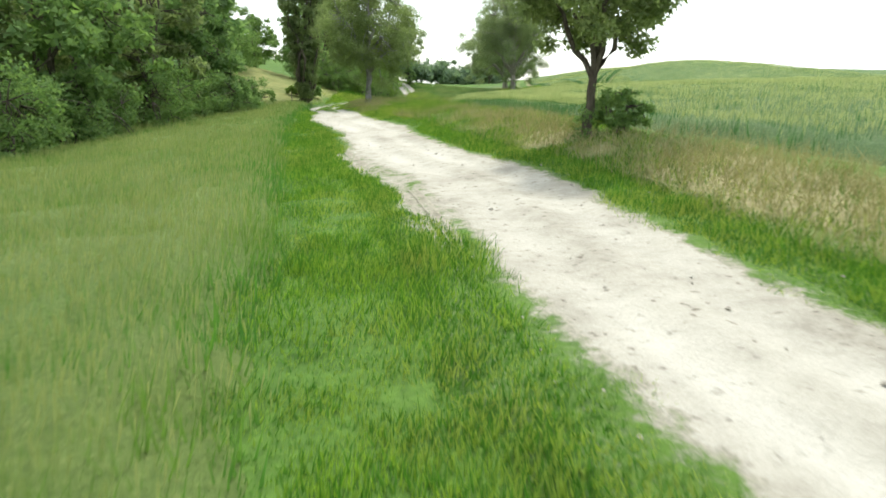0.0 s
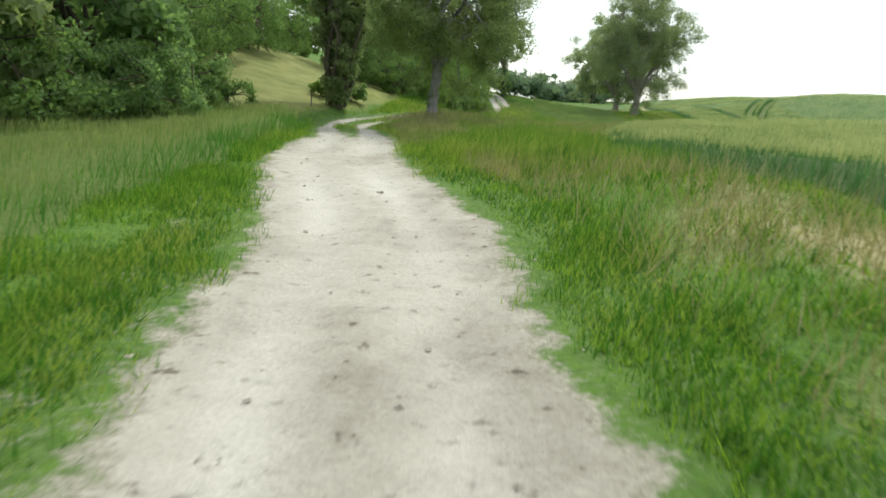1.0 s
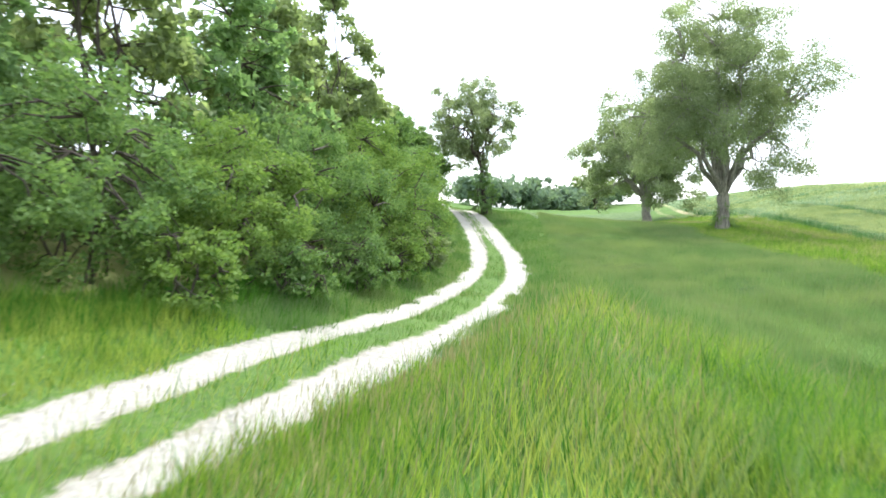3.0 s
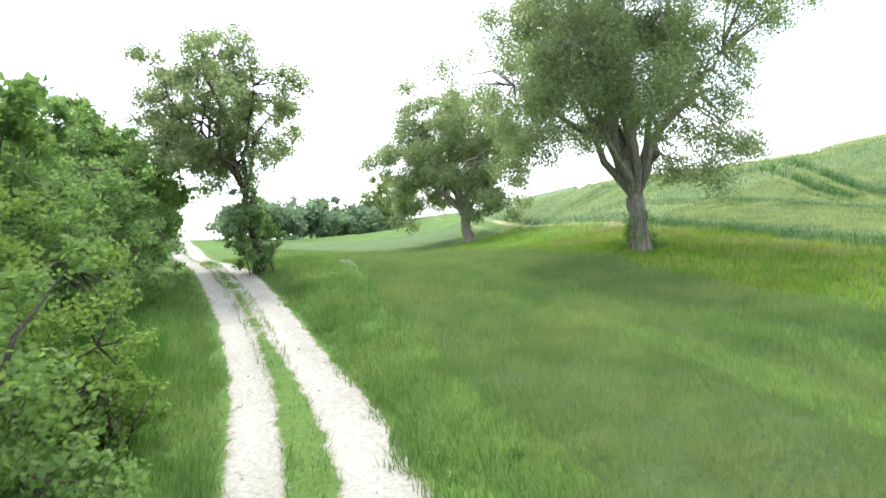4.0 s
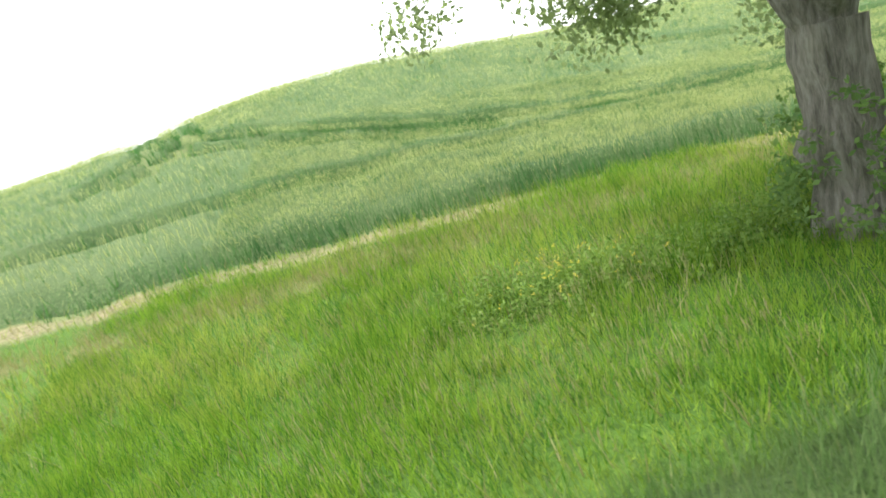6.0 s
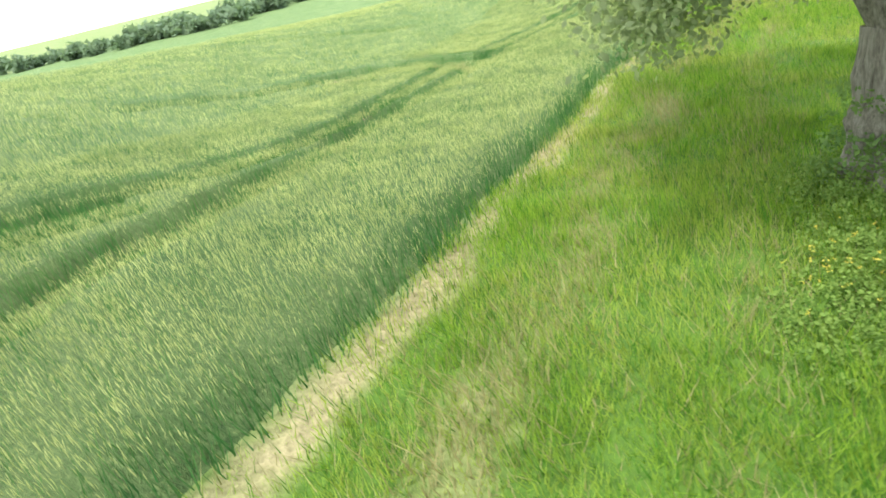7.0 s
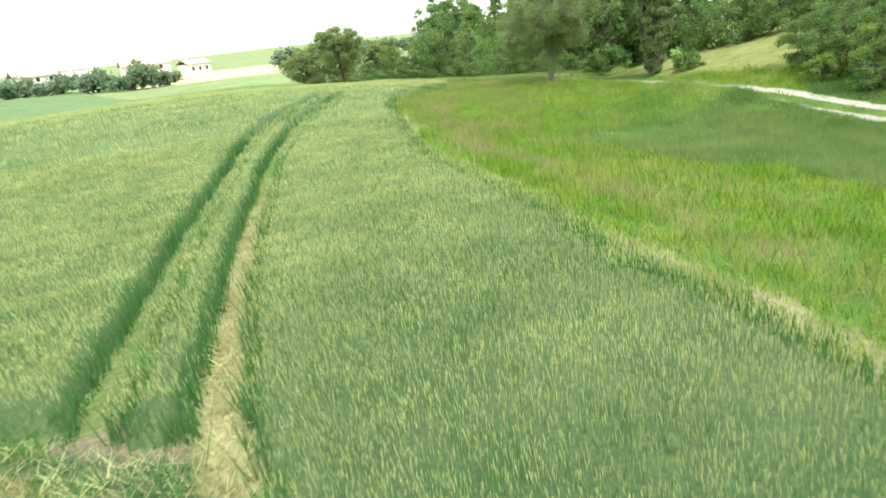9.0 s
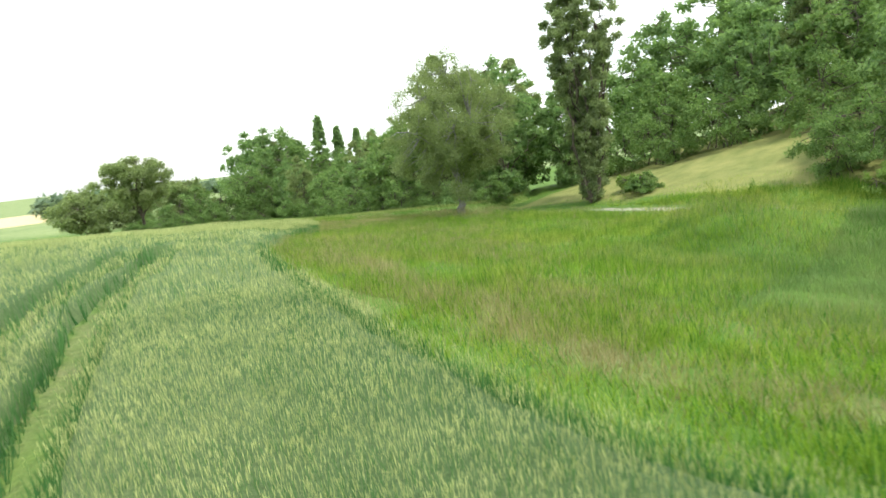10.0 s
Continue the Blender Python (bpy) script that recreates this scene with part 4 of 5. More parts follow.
def tree(name, x, y, tall, crown, girth, fork, limbs, clumps, leaves, leaf, mats, seed, label, lean=(0, 0), shape="round", hang=0.0, sides=12, clump=1.0, group="", turn=0.0, ivy=0, category="tree", lift=None):
    """A trunk that forks into limbs, twigs to every clump, and a crown of leaf clumps. crown: centre height, radius across, half height."""
    rng = np.random.RandomState(seed)
    cz, cr, ch = crown
    top = new(name)
    base = np.array([0, 0, 0.0])
    head = np.array([lean[0] * fork / max(tall, 1), lean[1] * fork / max(tall, 1), fork])
    tk = bent(rng, base - (0, 0, 0.25), head, 9, 0, 0.02)
    tr = girth * (0.88 + 0.36 * np.exp(-np.linspace(0, 1, 9) * max(fork, 0.5) * 1.6)) * np.linspace(1.0, 0.86, 9)
    v, f = tube(tk, tr, sides)
    ang = np.arctan2(v[:, 1], v[:, 0])
    flute = 1 + 0.08 * np.sin(ang * 5 + v[:, 2]) + 0.06 * np.sin(ang * 9 - 0.7 * v[:, 2])
    v[:, :2] = v[:, :2] * flute[:, None]
    part("trunk", mesh_from("trunk", v, f, mats=[mats[0]], smooth=True), top)
    mid = np.array([lean[0], lean[1], cz])
    # clump places
    u = rng.normal(0, 1, (clumps * 3, 3))
    u /= np.linalg.norm(u, axis=1, keepdims=True)
    if shape in ("column", "broom"):
        zz = rng.uniform(-1, 1, clumps * 3)
        prof = np.clip(1 - np.abs(zz) ** np.where(zz < 0, 3.2, 3.0), 0.04, 1) * np.where(zz > 0, 1 - 0.25 * zz, 1)
        if shape == "broom":
            prof = np.clip(0.16 + 0.62 * (zz + 1), 0, 1) * np.clip((1.04 - zz) / 0.7, 0.1, 1) ** 0.5
        a = rng.uniform(0, 2 * np.pi, clumps * 3)
        rr = cr * prof * rng.uniform(0.35, 1.0, clumps * 3)
        c = np.stack([rr * np.cos(a), rr * np.sin(a), zz * ch], 1)
    else:
        az = np.arctan2(u[:, 1], u[:, 0])
        ph = rng.uniform(0, 6.28, 4)
        lobes = 1 + 0.16 * np.sin(3 * az + ph[0]) * (1 - u[:, 2] ** 2) + 0.14 * np.sin(5 * az + 4 * u[:, 2] + ph[1]) + 0.12 * np.sin(7 * u[:, 2] + ph[2] + 2 * az)
        rad = rng.uniform(0.28, 1.0, clumps * 3) ** 0.55 * lobes
        c = u * rad[:, None] * np.array([cr, cr, ch])
        if shape == "dome":
            out = np.hypot(u[:, 0], u[:, 1])
            grow = np.where(u[:, 2] < 0, np.clip(out, 0.05, 1) ** -0.55, 1.0)
            c[:, :2] *= grow[:, None]
            low = (c[:, 2] < -0.3 * ch) & (np.hypot(c[:, 0], c[:, 1]) < 0.5 * cr)
            c[low, 2] += 0.5 * ch
    keep = np.ones(len(c), bool)
    hole = rng.normal(0, 1, (9, 3))
    hole = hole / np.linalg.norm(hole, axis=1, keepdims=True) * np.array([cr, cr, ch]) * 0.72
    for q in hole:
        keep &= np.linalg.norm((c - q) / np.array([cr, cr, ch]), axis=1) > 0.24
    c = c[keep][:clumps] + mid
    c = c[c[:, 2] > 0.25]
    if lift is not None:
        # the north side is bare low down, but for one hanging bough
        bough = (c[:, 0] > 2.4) & (c[:, 0] < 6.0) & (c[:, 1] < 4.6) & (rng.uniform(0, 1, len(c)) < 0.85)
        low = (((c[:, 1] > 0.8) & (c[:, 0] > -2.5)) | (c[:, 1] > 3.2)) & (c[:, 2] < lift + 0.8 * bough)
        up = lift + rng.uniform(0, 3.0, len(c))
        c[:, 2] = np.where(low & bough, 2.9 + 0.3 * np.maximum(c[:, 2] - 2, 0), np.where(low, up, c[:, 2]))
        west = (c[:, 0] < -1.5) & (c[:, 1] > -1.5) & (c[:, 2] < 4.6)
        c[:, 2] = np.where(west, 4.6 + 0.5 * (up - lift), c[:, 2])
    # limbs
    spine = []
    twigs = []
    for k in range(limbs):
        az = 2 * np.pi * (k + rng.uniform(-0.25, 0.25)) / max(limbs - 1, 1)
        if shape == "broom":
            start = np.array([0.32 * math.cos(az), 0.32 * math.sin(az), 0.1])
            end = mid + (cr * 0.62 * math.cos(az), cr * 0.62 * math.sin(az), ch * rng.uniform(0.0, 0.7))
        elif shape == "column":
            end = mid + (cr * 0.3 * math.cos(az), cr * 0.3 * math.sin(az), ch * rng.uniform(0.3, 0.85))
        elif k == limbs - 1:
            end = mid + (rng.normal(0, 0.1) * cr, rng.normal(0, 0.1) * cr, ch * 0.8)
        else:
            e = rng.uniform(0.05, 0.75)
            out = math.cos(e * 1.45)
            end = mid + (cr * 0.78 * out * math.cos(az), cr * 0.78 * out * math.sin(az), ch * (-0.25 + 1.0 * e))
        if shape != "broom":
            start = head * (1 - rng.uniform(0, 0.12)) if fork > 0.5 else head + (0.25 * cr * rng.normal(), 0.25 * cr * rng.normal(), -0.2)
        p = bent(rng, start, end, 9, 0.0 if shape in ("column", "broom") else 0.10, 0.035)
        r0 = girth * rng.uniform(0.36, 0.55) * (1.25 if k == limbs - 1 else 1)
        rad = r0 * (1 - np.linspace(0, 1, 9)) ** 0.8 + min(0.018, girth * 0.22)
        v, f = tube(p, rad, 8)
        part("limb", mesh_from("limb", v, f, mats=[mats[0]], smooth=True), top)
        spine.append(p[2:])
    spine = np.concatenate(spine)
    for q in c:
        s0 = spine[np.argmin(np.linalg.norm(spine - q - (0, 0, 0.3), axis=1))]
        L = np.linalg.norm(q - s0)
        twigs.append(tube(bent(rng, s0, q, 4, 0.05, 0.05), np.linspace(min(0.07, 0.014 * L + 0.015), 0.008, 4), 3))
    v, f = join(twigs)
    part("branchwork", mesh_from("branchwork", v, f, mats=[mats[0]], smooth=True), top)["kind"] = "stuff"
    rr = clump * cr * rng.uniform(0.13, 0.27, len(c)) * (1.9 if shape in ("column", "broom") else 1.0)
    cnt = np.maximum(3, (leaves * rr ** 2 / (rr ** 2).sum()).astype(int))
    v, f = leaf_cloud(rng, c, rr, cnt, leaf, 0.72, hang, lift is not None)
    part("crown", mesh_from("crown", v, f, mats=[mats[1]]), top)
    if ivy:
        a, zz = rng.uniform(0, 6.28, ivy), np.abs(rng.normal(0, 0.5, ivy)) * fork * 0.8
        rad = girth * 1.15 + 0.5 * np.exp(-zz * 2)
        cc = np.stack([rad * np.cos(a), rad * np.sin(a), zz], 1)
        v, f = leaf_cloud(rng, cc, np.full(ivy, 0.22), np.full(ivy, 26), 0.09)
        part("ivy", mesh_from("ivy", v, f, mats=[LEAF_BUSH]), top, "green ivy and suckers at the foot")
    top.matrix_world = pose(x, y, float(height(x, y)) - 0.02, 0, 0, turn)
    return tagged(top, label, category, group)


tree("old_poplar_tree", 12.3, 100.0, 16.5, (8.9, 5.7, 6.7), 0.46, 2.5, 14, 430, 190000, 0.113, (BARK, LEAF_WILLOW), 3, "huge old poplar with thick grey trunk and spreading limbs", (-0.5, 0.2), "dome", 0.28, 26, 0.76, "big field trees", 0, 60, lift=5.6)
tree("old_poplar_tree", 15.3, 137.9, 16.5, (9.1, 7.4, 7.1), 0.62, 2.4, 11, 260, 64000, 0.25, (BARK, LEAF_WILLOW), 8, "broad old poplar standing in the grass strip", (-1.0, 0.8), "dome", 0.2, 12, 0.8, "big field trees")
tree("leaning_tree", -3.78, 101.4, 10.3, (6.7, 3.2, 3.3), 0.17, 3.4, 9, 180, 34000, 0.125, (BARK_DARK, LEAF_WILLOW), 5, "slender leaning tree beside the chalk track", (-1.3, 0.9), "round", 0.12, 8, 0.85)
tree("field_maple_tree", -4.68, 45.3, 9.4, (5.4, 3.5, 3.5), 0.225, 2.2, 10, 330, 140000, 0.08, (BARK_PALE, LEAF_MAPLE), 6, "round field maple with grey trunk by the road bend", (0.3, 0.1), "round", 0.2, 14, 0.86, "", 0, 12)
tree("broad_poplar_tree", -10.13, 50.8, 14.0, (7.2, 2.3, 7.1), 0.2, 0.5, 15, 460, 98000, 0.13, (BARK_DARK, LEAF_POPLAR), 7, "tall many-stemmed poplar leafy to the ground", (0, 0), "broom", 0.1, 10, 0.42)
tree("roadside_tree", 4.35, 17.8, 6.3, (4.5, 2.6, 2.1), 0.14, 1.8, 6, 90, 26000, 0.14, (BARK_DARK, LEAF_MAPLE), 9, "small forked tree on the dry bank", (0.2, 0), "round", 0.0, 9, 1.0, "", 0, 18)

BUSHES = [(-3.95, 100.9, 1.0, 1.9, 4500, LEAF_DARK, 31), (-10.4, 53.8, 0.9, 0.6, 3000, LEAF_BUSH, 32), (-11.3, 52.6, 0.8, 0.5, 2600, LEAF_BRIGHT, 33), (-9.7, 63.4, 1.7, 1.6, 7000, LEAF_BUSH, 34),
          (-9.3, 66.2, 2.0, 2.0, 9000, LEAF_BUSH, 35), (-8.3, 69.8, 2.1, 2.1, 12000, LEAF_BRIGHT, 36), (-7.5, 73.6, 2.3, 2.3, 16000, LEAF_BUSH, 37), (-7.1, 77.8, 2.5, 2.8, 18000, LEAF_BRIGHT, 38),
          (-7.2, 82.2, 2.4, 2.5, 15000, LEAF_BUSH, 39), (-7.4, 86.6, 2.2, 2.2, 11000, LEAF_BRIGHT, 40), (-8.2, 91.0, 2.2, 2.3, 8000, LEAF_BUSH, 41), (-9.0, 95.5, 2.3, 2.4, 8000, LEAF_DARK, 42),
          (-9.8, 101.0, 2.4, 3.0, 8000, LEAF_DARK, 43), (-11.4, 107.0, 2.3, 2.8, 6000, LEAF_DARK, 44), (-12.0, 41.4, 1.3, 1.1, 6000, LEAF_BUSH, 45), (-12.2, 38.4, 2.0, 2.0, 8000, LEAF_DARK, 46),
          (5.3, 18.2, 0.9, 0.7, 3000, LEAF_BUSH, 47), 
          (-6.6, 69.0, 0.9, 0.75, 2600, LEAF_BUSH, 91), (-6.0, 72.2, 1.0, 0.8, 3000, LEAF_BUSH, 92), (-5.5, 75.4, 1.0, 0.85, 3200, LEAF_BRIGHT, 93), (-5.2, 78.8, 1.0, 0.8, 3200, LEAF_WILLOW, 94), (-5.3, 82.2, 1.0, 0.8, 3000, LEAF_BUSH, 95), (-5.7, 86.0, 0.9, 0.75, 2600, LEAF_BRIGHT, 96), (-7.4, 66.0, 0.9, 0.8, 2400, LEAF_BRIGHT, 97),
          (-8.4, 97.5, 2.2, 2.6, 9000, LEAF_DARK, 56), (-9.4, 104.0, 2.4, 2.9, 8000, LEAF_BUSH, 57), (-10.8, 111.5, 2.6, 2.9, 7000, LEAF_DARK, 58), (-13.0, 118.5, 2.6, 2.8, 6000, LEAF_BUSH, 59)]
for x, y, r, h, leaves, mat, seed in BUSHES:
    words = {LEAF_DARK: "dark green hedge shrub", LEAF_BUSH: "leafy green hedge shrub", LEAF_BRIGHT: "bright yellow green shrub", LEAF_WILLOW: "pale grey green sapling"}[mat]
    tree("shrub", x, y, h * 1.9, (h * 0.85, r, h), 0.04, 0.3, 6, 90, int(leaves * (1.7 if 60 < y < 90 else 1.3)), 0.092 if 60 < y < 90 else 0.11 if r > 0.75 else 0.05, (BARK_DARK, mat), seed, words + " growing from the long grass", shape="round", sides=6, clump=0.95, group="hedge shrubs", category="bush")

low = tree("shrub", -13.0, 30.0, 3.4, (1.5, 1.9, 1.7), 0.04, 0.3, 6, 60, 7000, 0.11, (BARK_DARK, LEAF_BUSH), 52, "leafy undergrowth shrub along the wood's edge", clump=1.3, group="wood edge shrubs", category="bush", sides=6)
for x, y, size in ((-13.4, 34.5, 1.1), (-13.6, 25.5, 1.0), (-14.4, 21.0, 1.1), (-15.2, 16.0, 1.0), (-16.0, 10.5, 1.1), (-17.5, 4.0, 1.2), (-18.6, 55.0, 1.2), (-18.8, 60.0, 1.3), (-19.8, 66.0, 1.2), (-18.4, 51.0, 1.2), (-18.9, 47.0, 1.2), (-21.0, 72.0, 1.2), (-12.4, 64.0, 1.2), (-11.4, 69.0, 1.3), (-10.4, 74.0, 1.4), (-10.4, 80.0, 1.4), (-10.8, 86.0, 1.3)):
    copy_thing(low, pose(x, y, float(height(x, y)) - 0.05, 0, 0, (x * 53 + y * 17) % 360) @ Matrix.Diagonal((size, size, size, 1)))
# woodland: a few kinds of tree, repeated
kinds = [tree("woodland_tree", -15.0, 39.8, 11, (5.6, 3.3, 5.4), 0.18, 0.9, 7, 130, 10500, 0.29, (BARK_DARK, LEAF_DARK), 61, "dark broadleaf tree at the wood's edge", group="woodland trees"),
         tree("woodland_tree", -14.8, 33.6, 12, (6.3, 3.0, 6.2), 0.18, 0.8, 7, 130, 10500, 0.29, (BARK_DARK, LEAF_MAPLE), 62, "tall green tree at the wood's edge", shape="column", clump=0.5, group="woodland trees"),
         tree("woodland_tree", -15.8, 27.0, 9, (4.4, 3.5, 4.3), 0.18, 0.8, 7, 130, 10500, 0.29, (BARK_DARK, LEAF_BUSH), 63, "bushy green tree at the wood's edge", group="woodland trees")]
SPOTS = [(-18.5, 22, 0, 1.0), (-19, 15.5, 1, 1.05), (-20, 8, 2, 1.0), (-21, 0, 0, 1.0), (-19.5, 31, 1, 1.15), (-19.8, 37.5, 2, 1.2), (-20.5, 25, 0, 1.2), (-24, 12, 1, 1.2), (-24.5, 19, 2, 1.2),
         (-18.5, 43.5, 0, 1.05), (-24, 34, 1, 1.2), (-23.5, 41, 0, 1.2), (-27, 27, 2, 1.3), (-25, 3, 2, 1.1), (-24, -7, 0, 1.0), (-27, -16, 1, 1.0),
         (-21.6, 49.5, 2, 1.1), (-21.2, 55.5, 0, 1.15), (-21.6, 61.5, 2, 1.1), (-23, 67.5, 1, 1.15), (-27, 62, 0, 1.1), (-28, 68, 2, 1.15), (-26, 74, 1, 1.15), (-31, 57, 1, 1.2), (-33, 64, 0, 1.2), (-33, 72, 2, 1.2), (-30, 80, 0, 1.2), (-22, 79, 2, 1.0), (-36, 50, 2, 1.7), (-37, 58, 0, 1.7), (-33, 44.5, 0, 1.6), (-36, 40, 2, 1.7), (-34, 54, 0, 1.65), (-40, 46, 0, 1.8), (-38, 63, 2, 1.7),
         (-13.4, 66.0, 0, 1.0), (-12.5, 71.0, 1, 1.1), (-12.0, 76.5, 0, 1.1), (-13.0, 82.0, 1, 1.25), (-11.5, 88.0, 1, 1.15), (-13.5, 93.0, 0, 1.0), (-15.0, 99.5, 2, 1.0), (-17.5, 107, 0, 1.0), (-17.0, 115, 2, 0.95), (-20, 124, 0, 0.9), (-17.2, 11.5, 2, 0.95), (-16.9, 18.5, 0, 0.9), (-16.6, 23.5, 1, 0.95), (-18, 5, 1, 1.0), (-22, 30, 0, 1.2),  (-29, -15, 2, 1.6), (-26, -24, 0, 1.4), (-11.8, 104.5, 0, 0.85), (-9.5, 103.5, 2, 0.85), (-10.2, 109.5, 0, 0.72), (-11.6, 115.5, 2, 0.85), (-12.4, 111.5, 1, 0.8), (-14.0, 119.5, 0, 0.8), (-10.6, 92.5, 2, 0.95), (-33, -23, 2, 1.0), (-39, -19, 0, 1.0)]
for x, y, k, size in SPOTS:
    size *= float(np.interp(y, [-10, -5, 24, 34, 41, 70, 90], [0.9, 0.6, 0.64, 0.8, 0.68, 0.72, 0.88]))
    copy_thing(kinds[k], pose(x, y, float(height(x, y)) - 0.05, 0, 0, (x * 37 + y * 11) % 360) @ Matrix.Diagonal((size, size, size, 1)))

for x, y, r, seed in ((-1.0, -22.5, 4.0, 83), (-7.7, -21.3, 3.5, 84), (-13.5, -19.6, 3.1, 85)):
    tree("round_field_tree", x, y, 6.8, (3.5, r, 3.4), 0.2, 0.9, 6, 130, 13000, 0.3, (BARK_DARK, LEAF_MAPLE), seed, "dense rounded tree in the field hedge", clump=1.15, group="round hedge trees")
HEDGE = smooth_line([(-9, -17.5), (-17.5, -15.5), (-24.7, -12.3), (-31.6, -8.0), (-36.5, -3.0), (-39.5, 2.0)], 6)
for k in range(0, len(HEDGE), 2):
    x, y = HEDGE[k]
    wide = 1.5 + 0.2 * ((k * 5) % 4)
    tallness = wide * (0.75 + 0.9 * min(k / 12, 1.0)) * (0.85 + 0.12 * (k % 3))
    copy_thing(low, pose(x, y, float(height(x, y)) - 0.05, 0, 0, k * 67) @ Matrix.Diagonal((wide, wide, tallness, 1)))
for k in range(7):
    x, y = -8 - 3.1 * k, -15.2 + 0.9 * k
    copy_thing(low, pose(x, y, float(height(x, y)) - 0.05, 0, 0, k * 41) @ Matrix.Diagonal((1.2, 1.2, 0.6 + 0.08 * (k % 3), 1)))
copy_thing(kinds[0], pose(-26.5, -17.0, float(height(-26.5, -17.0)), 0, 0, 40) @ Matrix.Diagonal((1.2, 1.2, 1.25, 1)))

cyp = tree("cypress_tree", -36, -12, 12, (6.4, 1.1, 6.2), 0.16, 0.5, 5, 220, 9000, 0.32, (BARK_DARK, LEAF_DARK), 71, "narrow dark cypress in a small group", shape="column", clump=0.8, group="cypresses")
for x, y, size in ((-39, -11, 0.95), (-34, -14, 1.15), (-41, -9.5, 0.9)):
    copy_thing(cyp, pose(x, y, float(height(x, y)), 0, 0, x * 50) @ Matrix.Diagonal((size, size, size, 1)))


# ---- distance ----
def woods(name, rows, leaf, mat, label, seed):
    """Far trees: rows of x, y, height, radius."""
    rng = np.random.RandomState(seed)
    vs, fs, at = [], [], 0
    for x, y, h, r in rows:
        z = float(level(x, y))
        k = 16
        u = rng.normal(0, 1, (k, 3))
        u /= np.linalg.norm(u, axis=1, keepdims=True)
        c = u * rng.uniform(0.3, 0.85, (k, 1)) * (r, r, h * 0.42) + (x, y, z + h * 0.5)
        v, f = leaf_cloud(rng, c, np.full(k, r * 0.42), np.full(k, 30), leaf * r, 0.85)
        vs.append(v)
        fs.append(f + at)
        at += len(v)
    me = mesh_from(name, np.concatenate(vs), np.concatenate(fs), mats=[mat])
    return tagged(new(name, me), label, "wood", kind="stuff")


rng = np.random.RandomState(77)
rows = []
for b in np.arange(84, 206, 0.8):
    R = 235 + 45 * math.sin(b * 0.13) + rng.uniform(-14, 14)
    x, y = 20 + R * math.sin(radians(b)), 85 + R * math.cos(radians(b))
    if 181 < b < 190 and rng.uniform() < 0.75:
        continue
    h = rng.uniform(3.5, 7.0)
    rows.append((x, y, h, h * rng.uniform(0.6, 0.9)))
woods("far_hedgerow", rows, 0.3, LEAF_FAR_HAZED, "hedgerow and trees along the far field edge, leaves tinted bluish for haze", 78)
rows = []
for s in np.linspace(0, 1, 34):
    x, y = -9 + 36 * s + rng.normal(0, 1), 158 + 74 * s + rng.normal(0, 2)
    h = rng.uniform(4.5, 7.5)
    rows.append((x, y, h, h * 0.6))
woods("distant_hedge", rows, 0.24, LEAF_FAR_HAZED, "green hedge across the far field, leaves paled for haze", 79)
rows = []
for b in np.arange(-40, 80, 1.6):
    R = 330 + rng.uniform(-40, 60)
    h = rng.uniform(5, 11)
    rows.append((R * math.sin(radians(b)), 80 + R * math.cos(radians(b)), h, h * 0.8))
woods("horizon_trees", rows, 0.28, LEAF_FAR_HAZED, "scattered trees on the far skyline", 80)
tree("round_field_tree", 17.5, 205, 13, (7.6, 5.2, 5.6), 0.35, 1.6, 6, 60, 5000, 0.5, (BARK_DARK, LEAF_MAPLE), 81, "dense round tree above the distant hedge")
tree("round_field_tree", 4.0, 190, 8, (4.6, 3.4, 3.4), 0.25, 1.0, 6, 40, 3000, 0.45, (BARK_DARK, LEAF_FAR_HAZED), 82, "low rounded tree in the distant hedge")


def box(cx, cy, cz, sx, sy, sz):
    v = np.array([(a, b, c) for c in (-1, 1) for b in (-1, 1) for a in (-1, 1)], float) * (sx / 2, sy / 2, sz / 2) + (cx, cy, cz)
    return v, np.array([(0, 2, 3, 1), (4, 5, 7, 6), (0, 1, 5, 4), (2, 6, 7, 3), (0, 4, 6, 2), (1, 3, 7, 5)])


def house(x, y, turn, w, d, h, roof_h):
    top = new("farm_house")
    v, f = box(0, 0, h / 2 - 0.4, w, d, h + 0.8)
    wall = part("wall", mesh_from("wall", v, f, mats=[PLASTER]), top)
    o = 0.5
    v = np.array([(-w / 2 - o, -d / 2 - o, h), (w / 2 + o, -d / 2 - o, h), (w / 2 + o, d / 2 + o, h), (-w / 2 - o, d / 2 + o, h), (-w / 2 - o, 0, h + roof_h), (w / 2 + o, 0, h + roof_h)])
    v = np.vstack([v, v - (0, 0, 0.2)])
    roof = part("roof", mesh_from("roof", v, [(0, 1, 5, 4), (2, 3, 4, 5), (6, 10, 11, 7), (8, 11, 10, 9), (0, 6, 7, 1), (2, 8, 9, 3)], [(0, 4, 10), (0, 10, 6), (3, 9, 10), (3, 10, 4), (1, 7, 11), (1, 11, 5), (2, 5, 11), (2, 11, 8)], [ROOF_TILE]), top)
    v, f = box(w * 0.28, 0, h + roof_h + 0.2, 0.7, 0.7, 1.6)
    part("chimney", mesh_from("chimney", v, f, mats=[PLASTER]), roof)
    for side in (-1, 1):
        for k in range(3):
            for fl in range(2 if h > 5 else 1):
                v, f = box((k - 1) * w * 0.3, side * (d / 2 + 0.02), 1.6 + fl * 2.8, 1.1, 0.08, 1.4)
                part("window", mesh_from("window", v, f, mats=[WINDOW_DARK]), top)
    top.matrix_world = pose(x, y, float(level(x, y)), 0, 0, turn)
    return tagged(top, "white plastered farm house with a tiled roof far off", "house", "far houses")


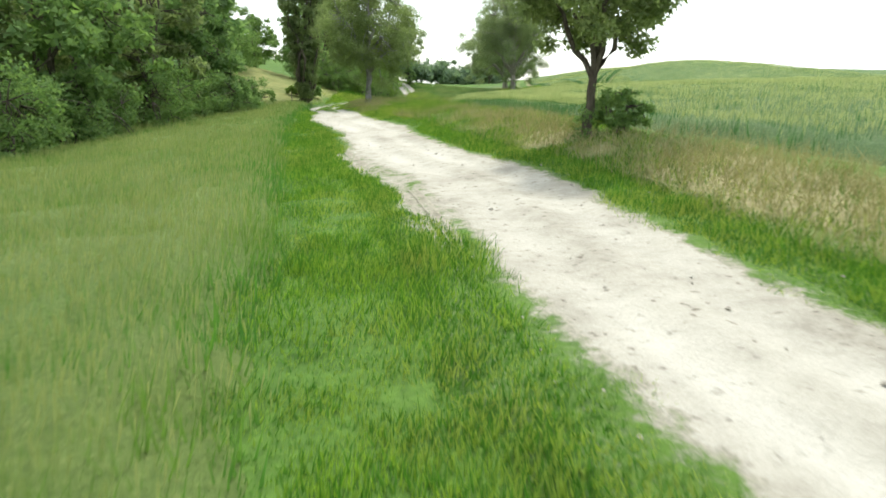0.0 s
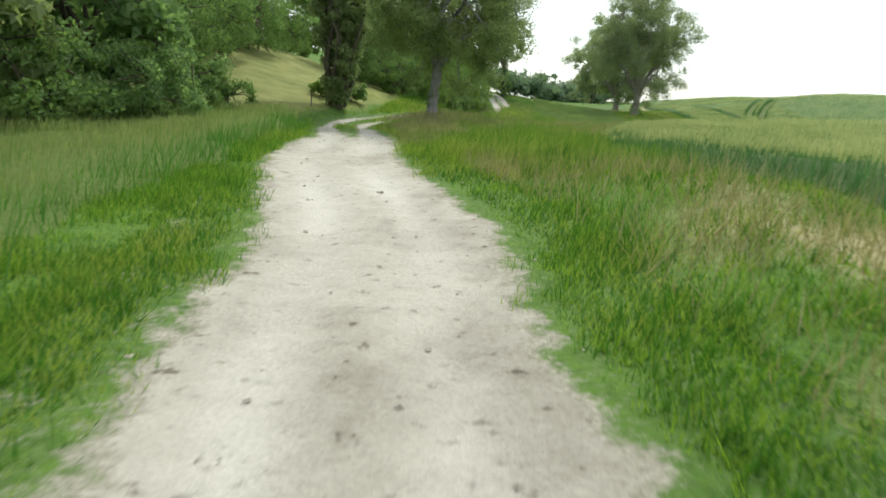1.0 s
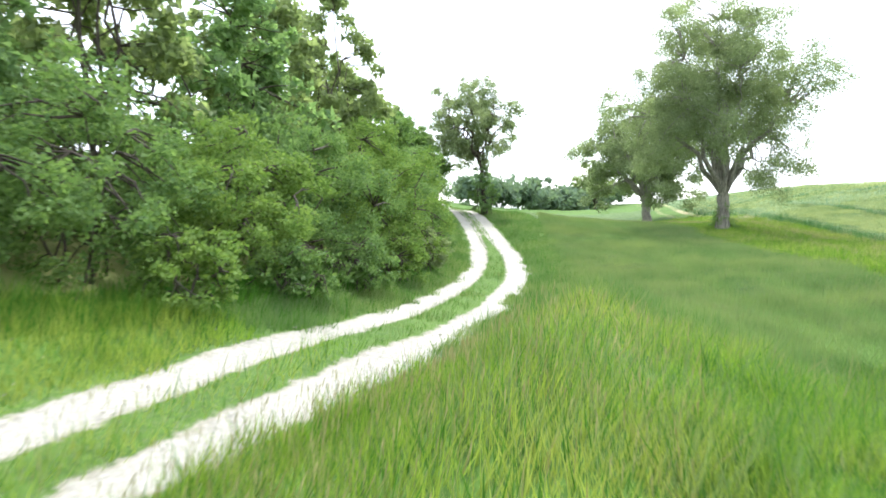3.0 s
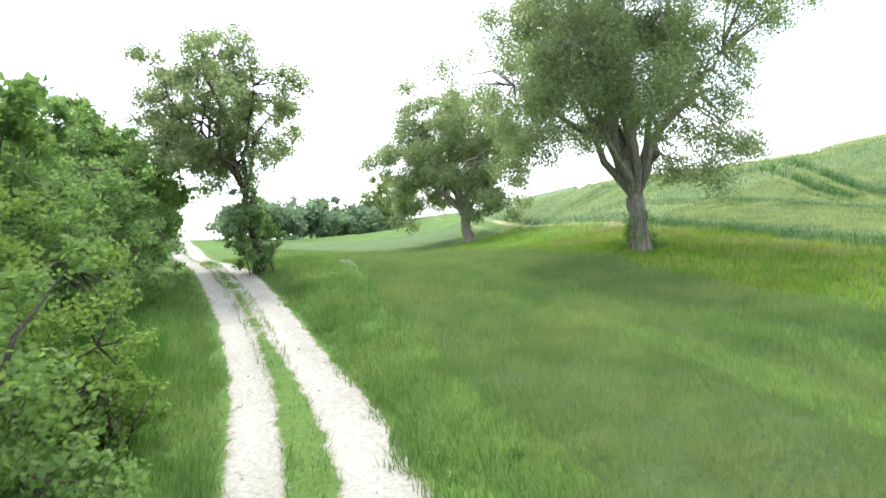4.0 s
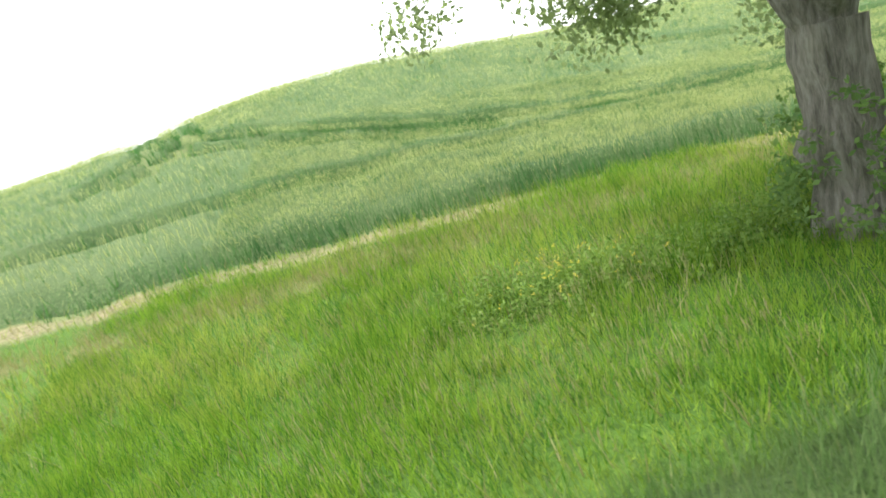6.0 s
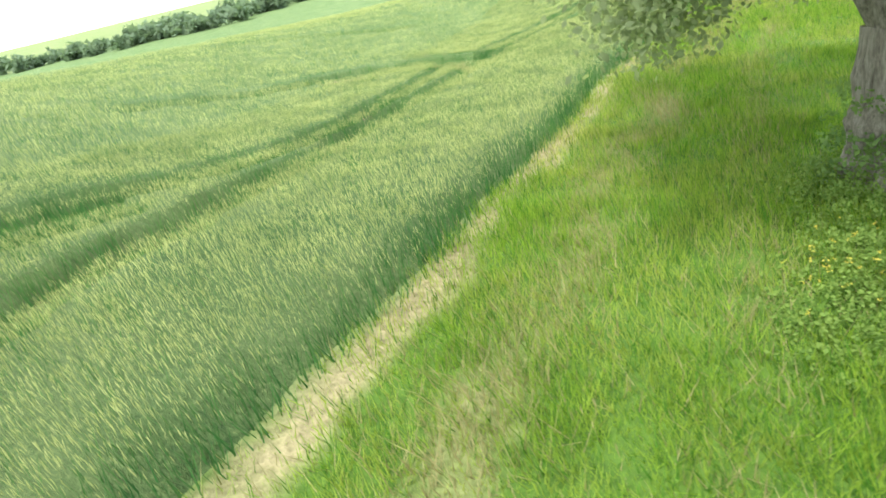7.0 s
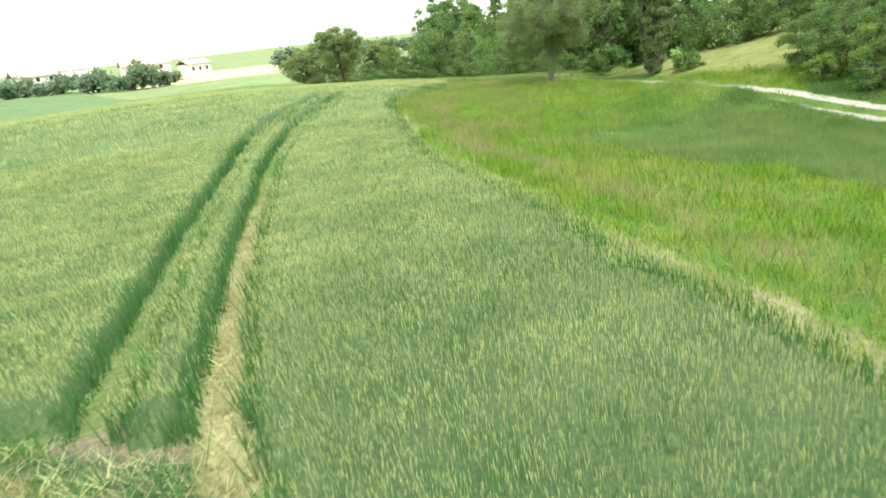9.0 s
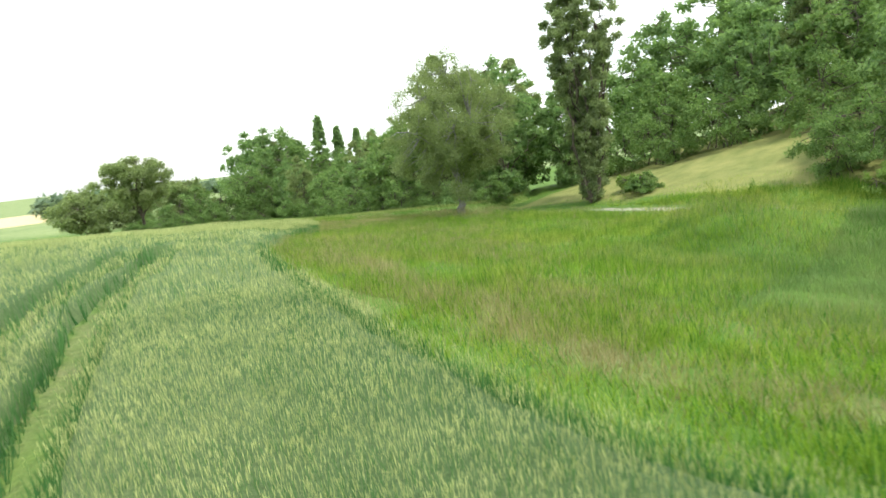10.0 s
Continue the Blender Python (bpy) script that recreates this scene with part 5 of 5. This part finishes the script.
house(24, -170, 8, 16, 9, 5.6, 2.2)
house(44, -165, -14, 12, 8, 4.0, 2.0)
house(60, -178, 20, 14, 9, 5.6, 2.4)
house(5, -205, 30, 11, 8, 3.6, 1.9)
house(150, -120, 60, 13, 9, 5.6, 2.3)


def fence_post(x, y, tall, r):
    rng = np.random.RandomState(int(abs(x * 100)))
    p = bent(rng, (0, 0, -0.2), (rng.normal(0, 0.03), rng.normal(0, 0.03), tall), 6, 0, 0.012)
    v, f = tube(p, r * np.array([1.1, 1.05, 1, 0.95, 0.9, 0.7]), 7)
    f = np.vstack([f, [[35, 36, 37, 38]]])
    ob = new("fence_post", mesh_from("fence_post", v, f, mats=[POST_WOOD], smooth=True))
    ob.matrix_world = pose(x, y, float(height(x, y)))
    return tagged(ob, "thin weathered wooden post in the meadow", "post", "meadow posts")


fence_post(-11.0, 49.5, 0.75, 0.03)
fence_post(-12.3, 62.3, 1.3, 0.04)

# nettles and weeds at the old poplar's foot
rng = np.random.RandomState(89)
along = rng.uniform(0, 1, 900)
wx = np.interp(along, [0, 0.3, 0.6, 1], [13.2, 12.6, 12.8, 13.3]) + rng.normal(0, 0.42, 900)
wy = np.interp(along, [0, 0.3, 0.6, 1], [99.8, 101.5, 103.2, 104.8]) + rng.normal(0, 0.4, 900)
wz = height(wx, wy) + rng.uniform(0.05, 0.48, 900) * (1 - 0.4 * along)
v, f = leaf_cloud(rng, np.stack([wx, wy, wz], 1), np.full(900, 0.1), np.full(900, 11), 0.055, 1.0, 0.2)
tagged(new("nettles", mesh_from("nettles", v, f, mats=[LEAF_BRIGHT])), "bright green nettles and weeds by the old trunk", "weeds", kind="stuff")

# yellow flowers in the grass strip
rng = np.random.RandomState(90)
fx, fy = 12.7 + rng.normal(0, 0.5, 55), 103.5 + rng.normal(0, 0.6, 55)
fz = height(fx, fy) + rng.uniform(0.35, 0.55, 55)
v, f = leaf_cloud(rng, np.stack([fx, fy, fz], 1), np.full(55, 0.03), np.full(55, 5), 0.028, 1.0)
tagged(new("yellow_flowers", mesh_from("yellow_flowers", v, f, mats=[PETAL])), "small yellow meadow flowers in the long grass", "flower", kind="stuff")
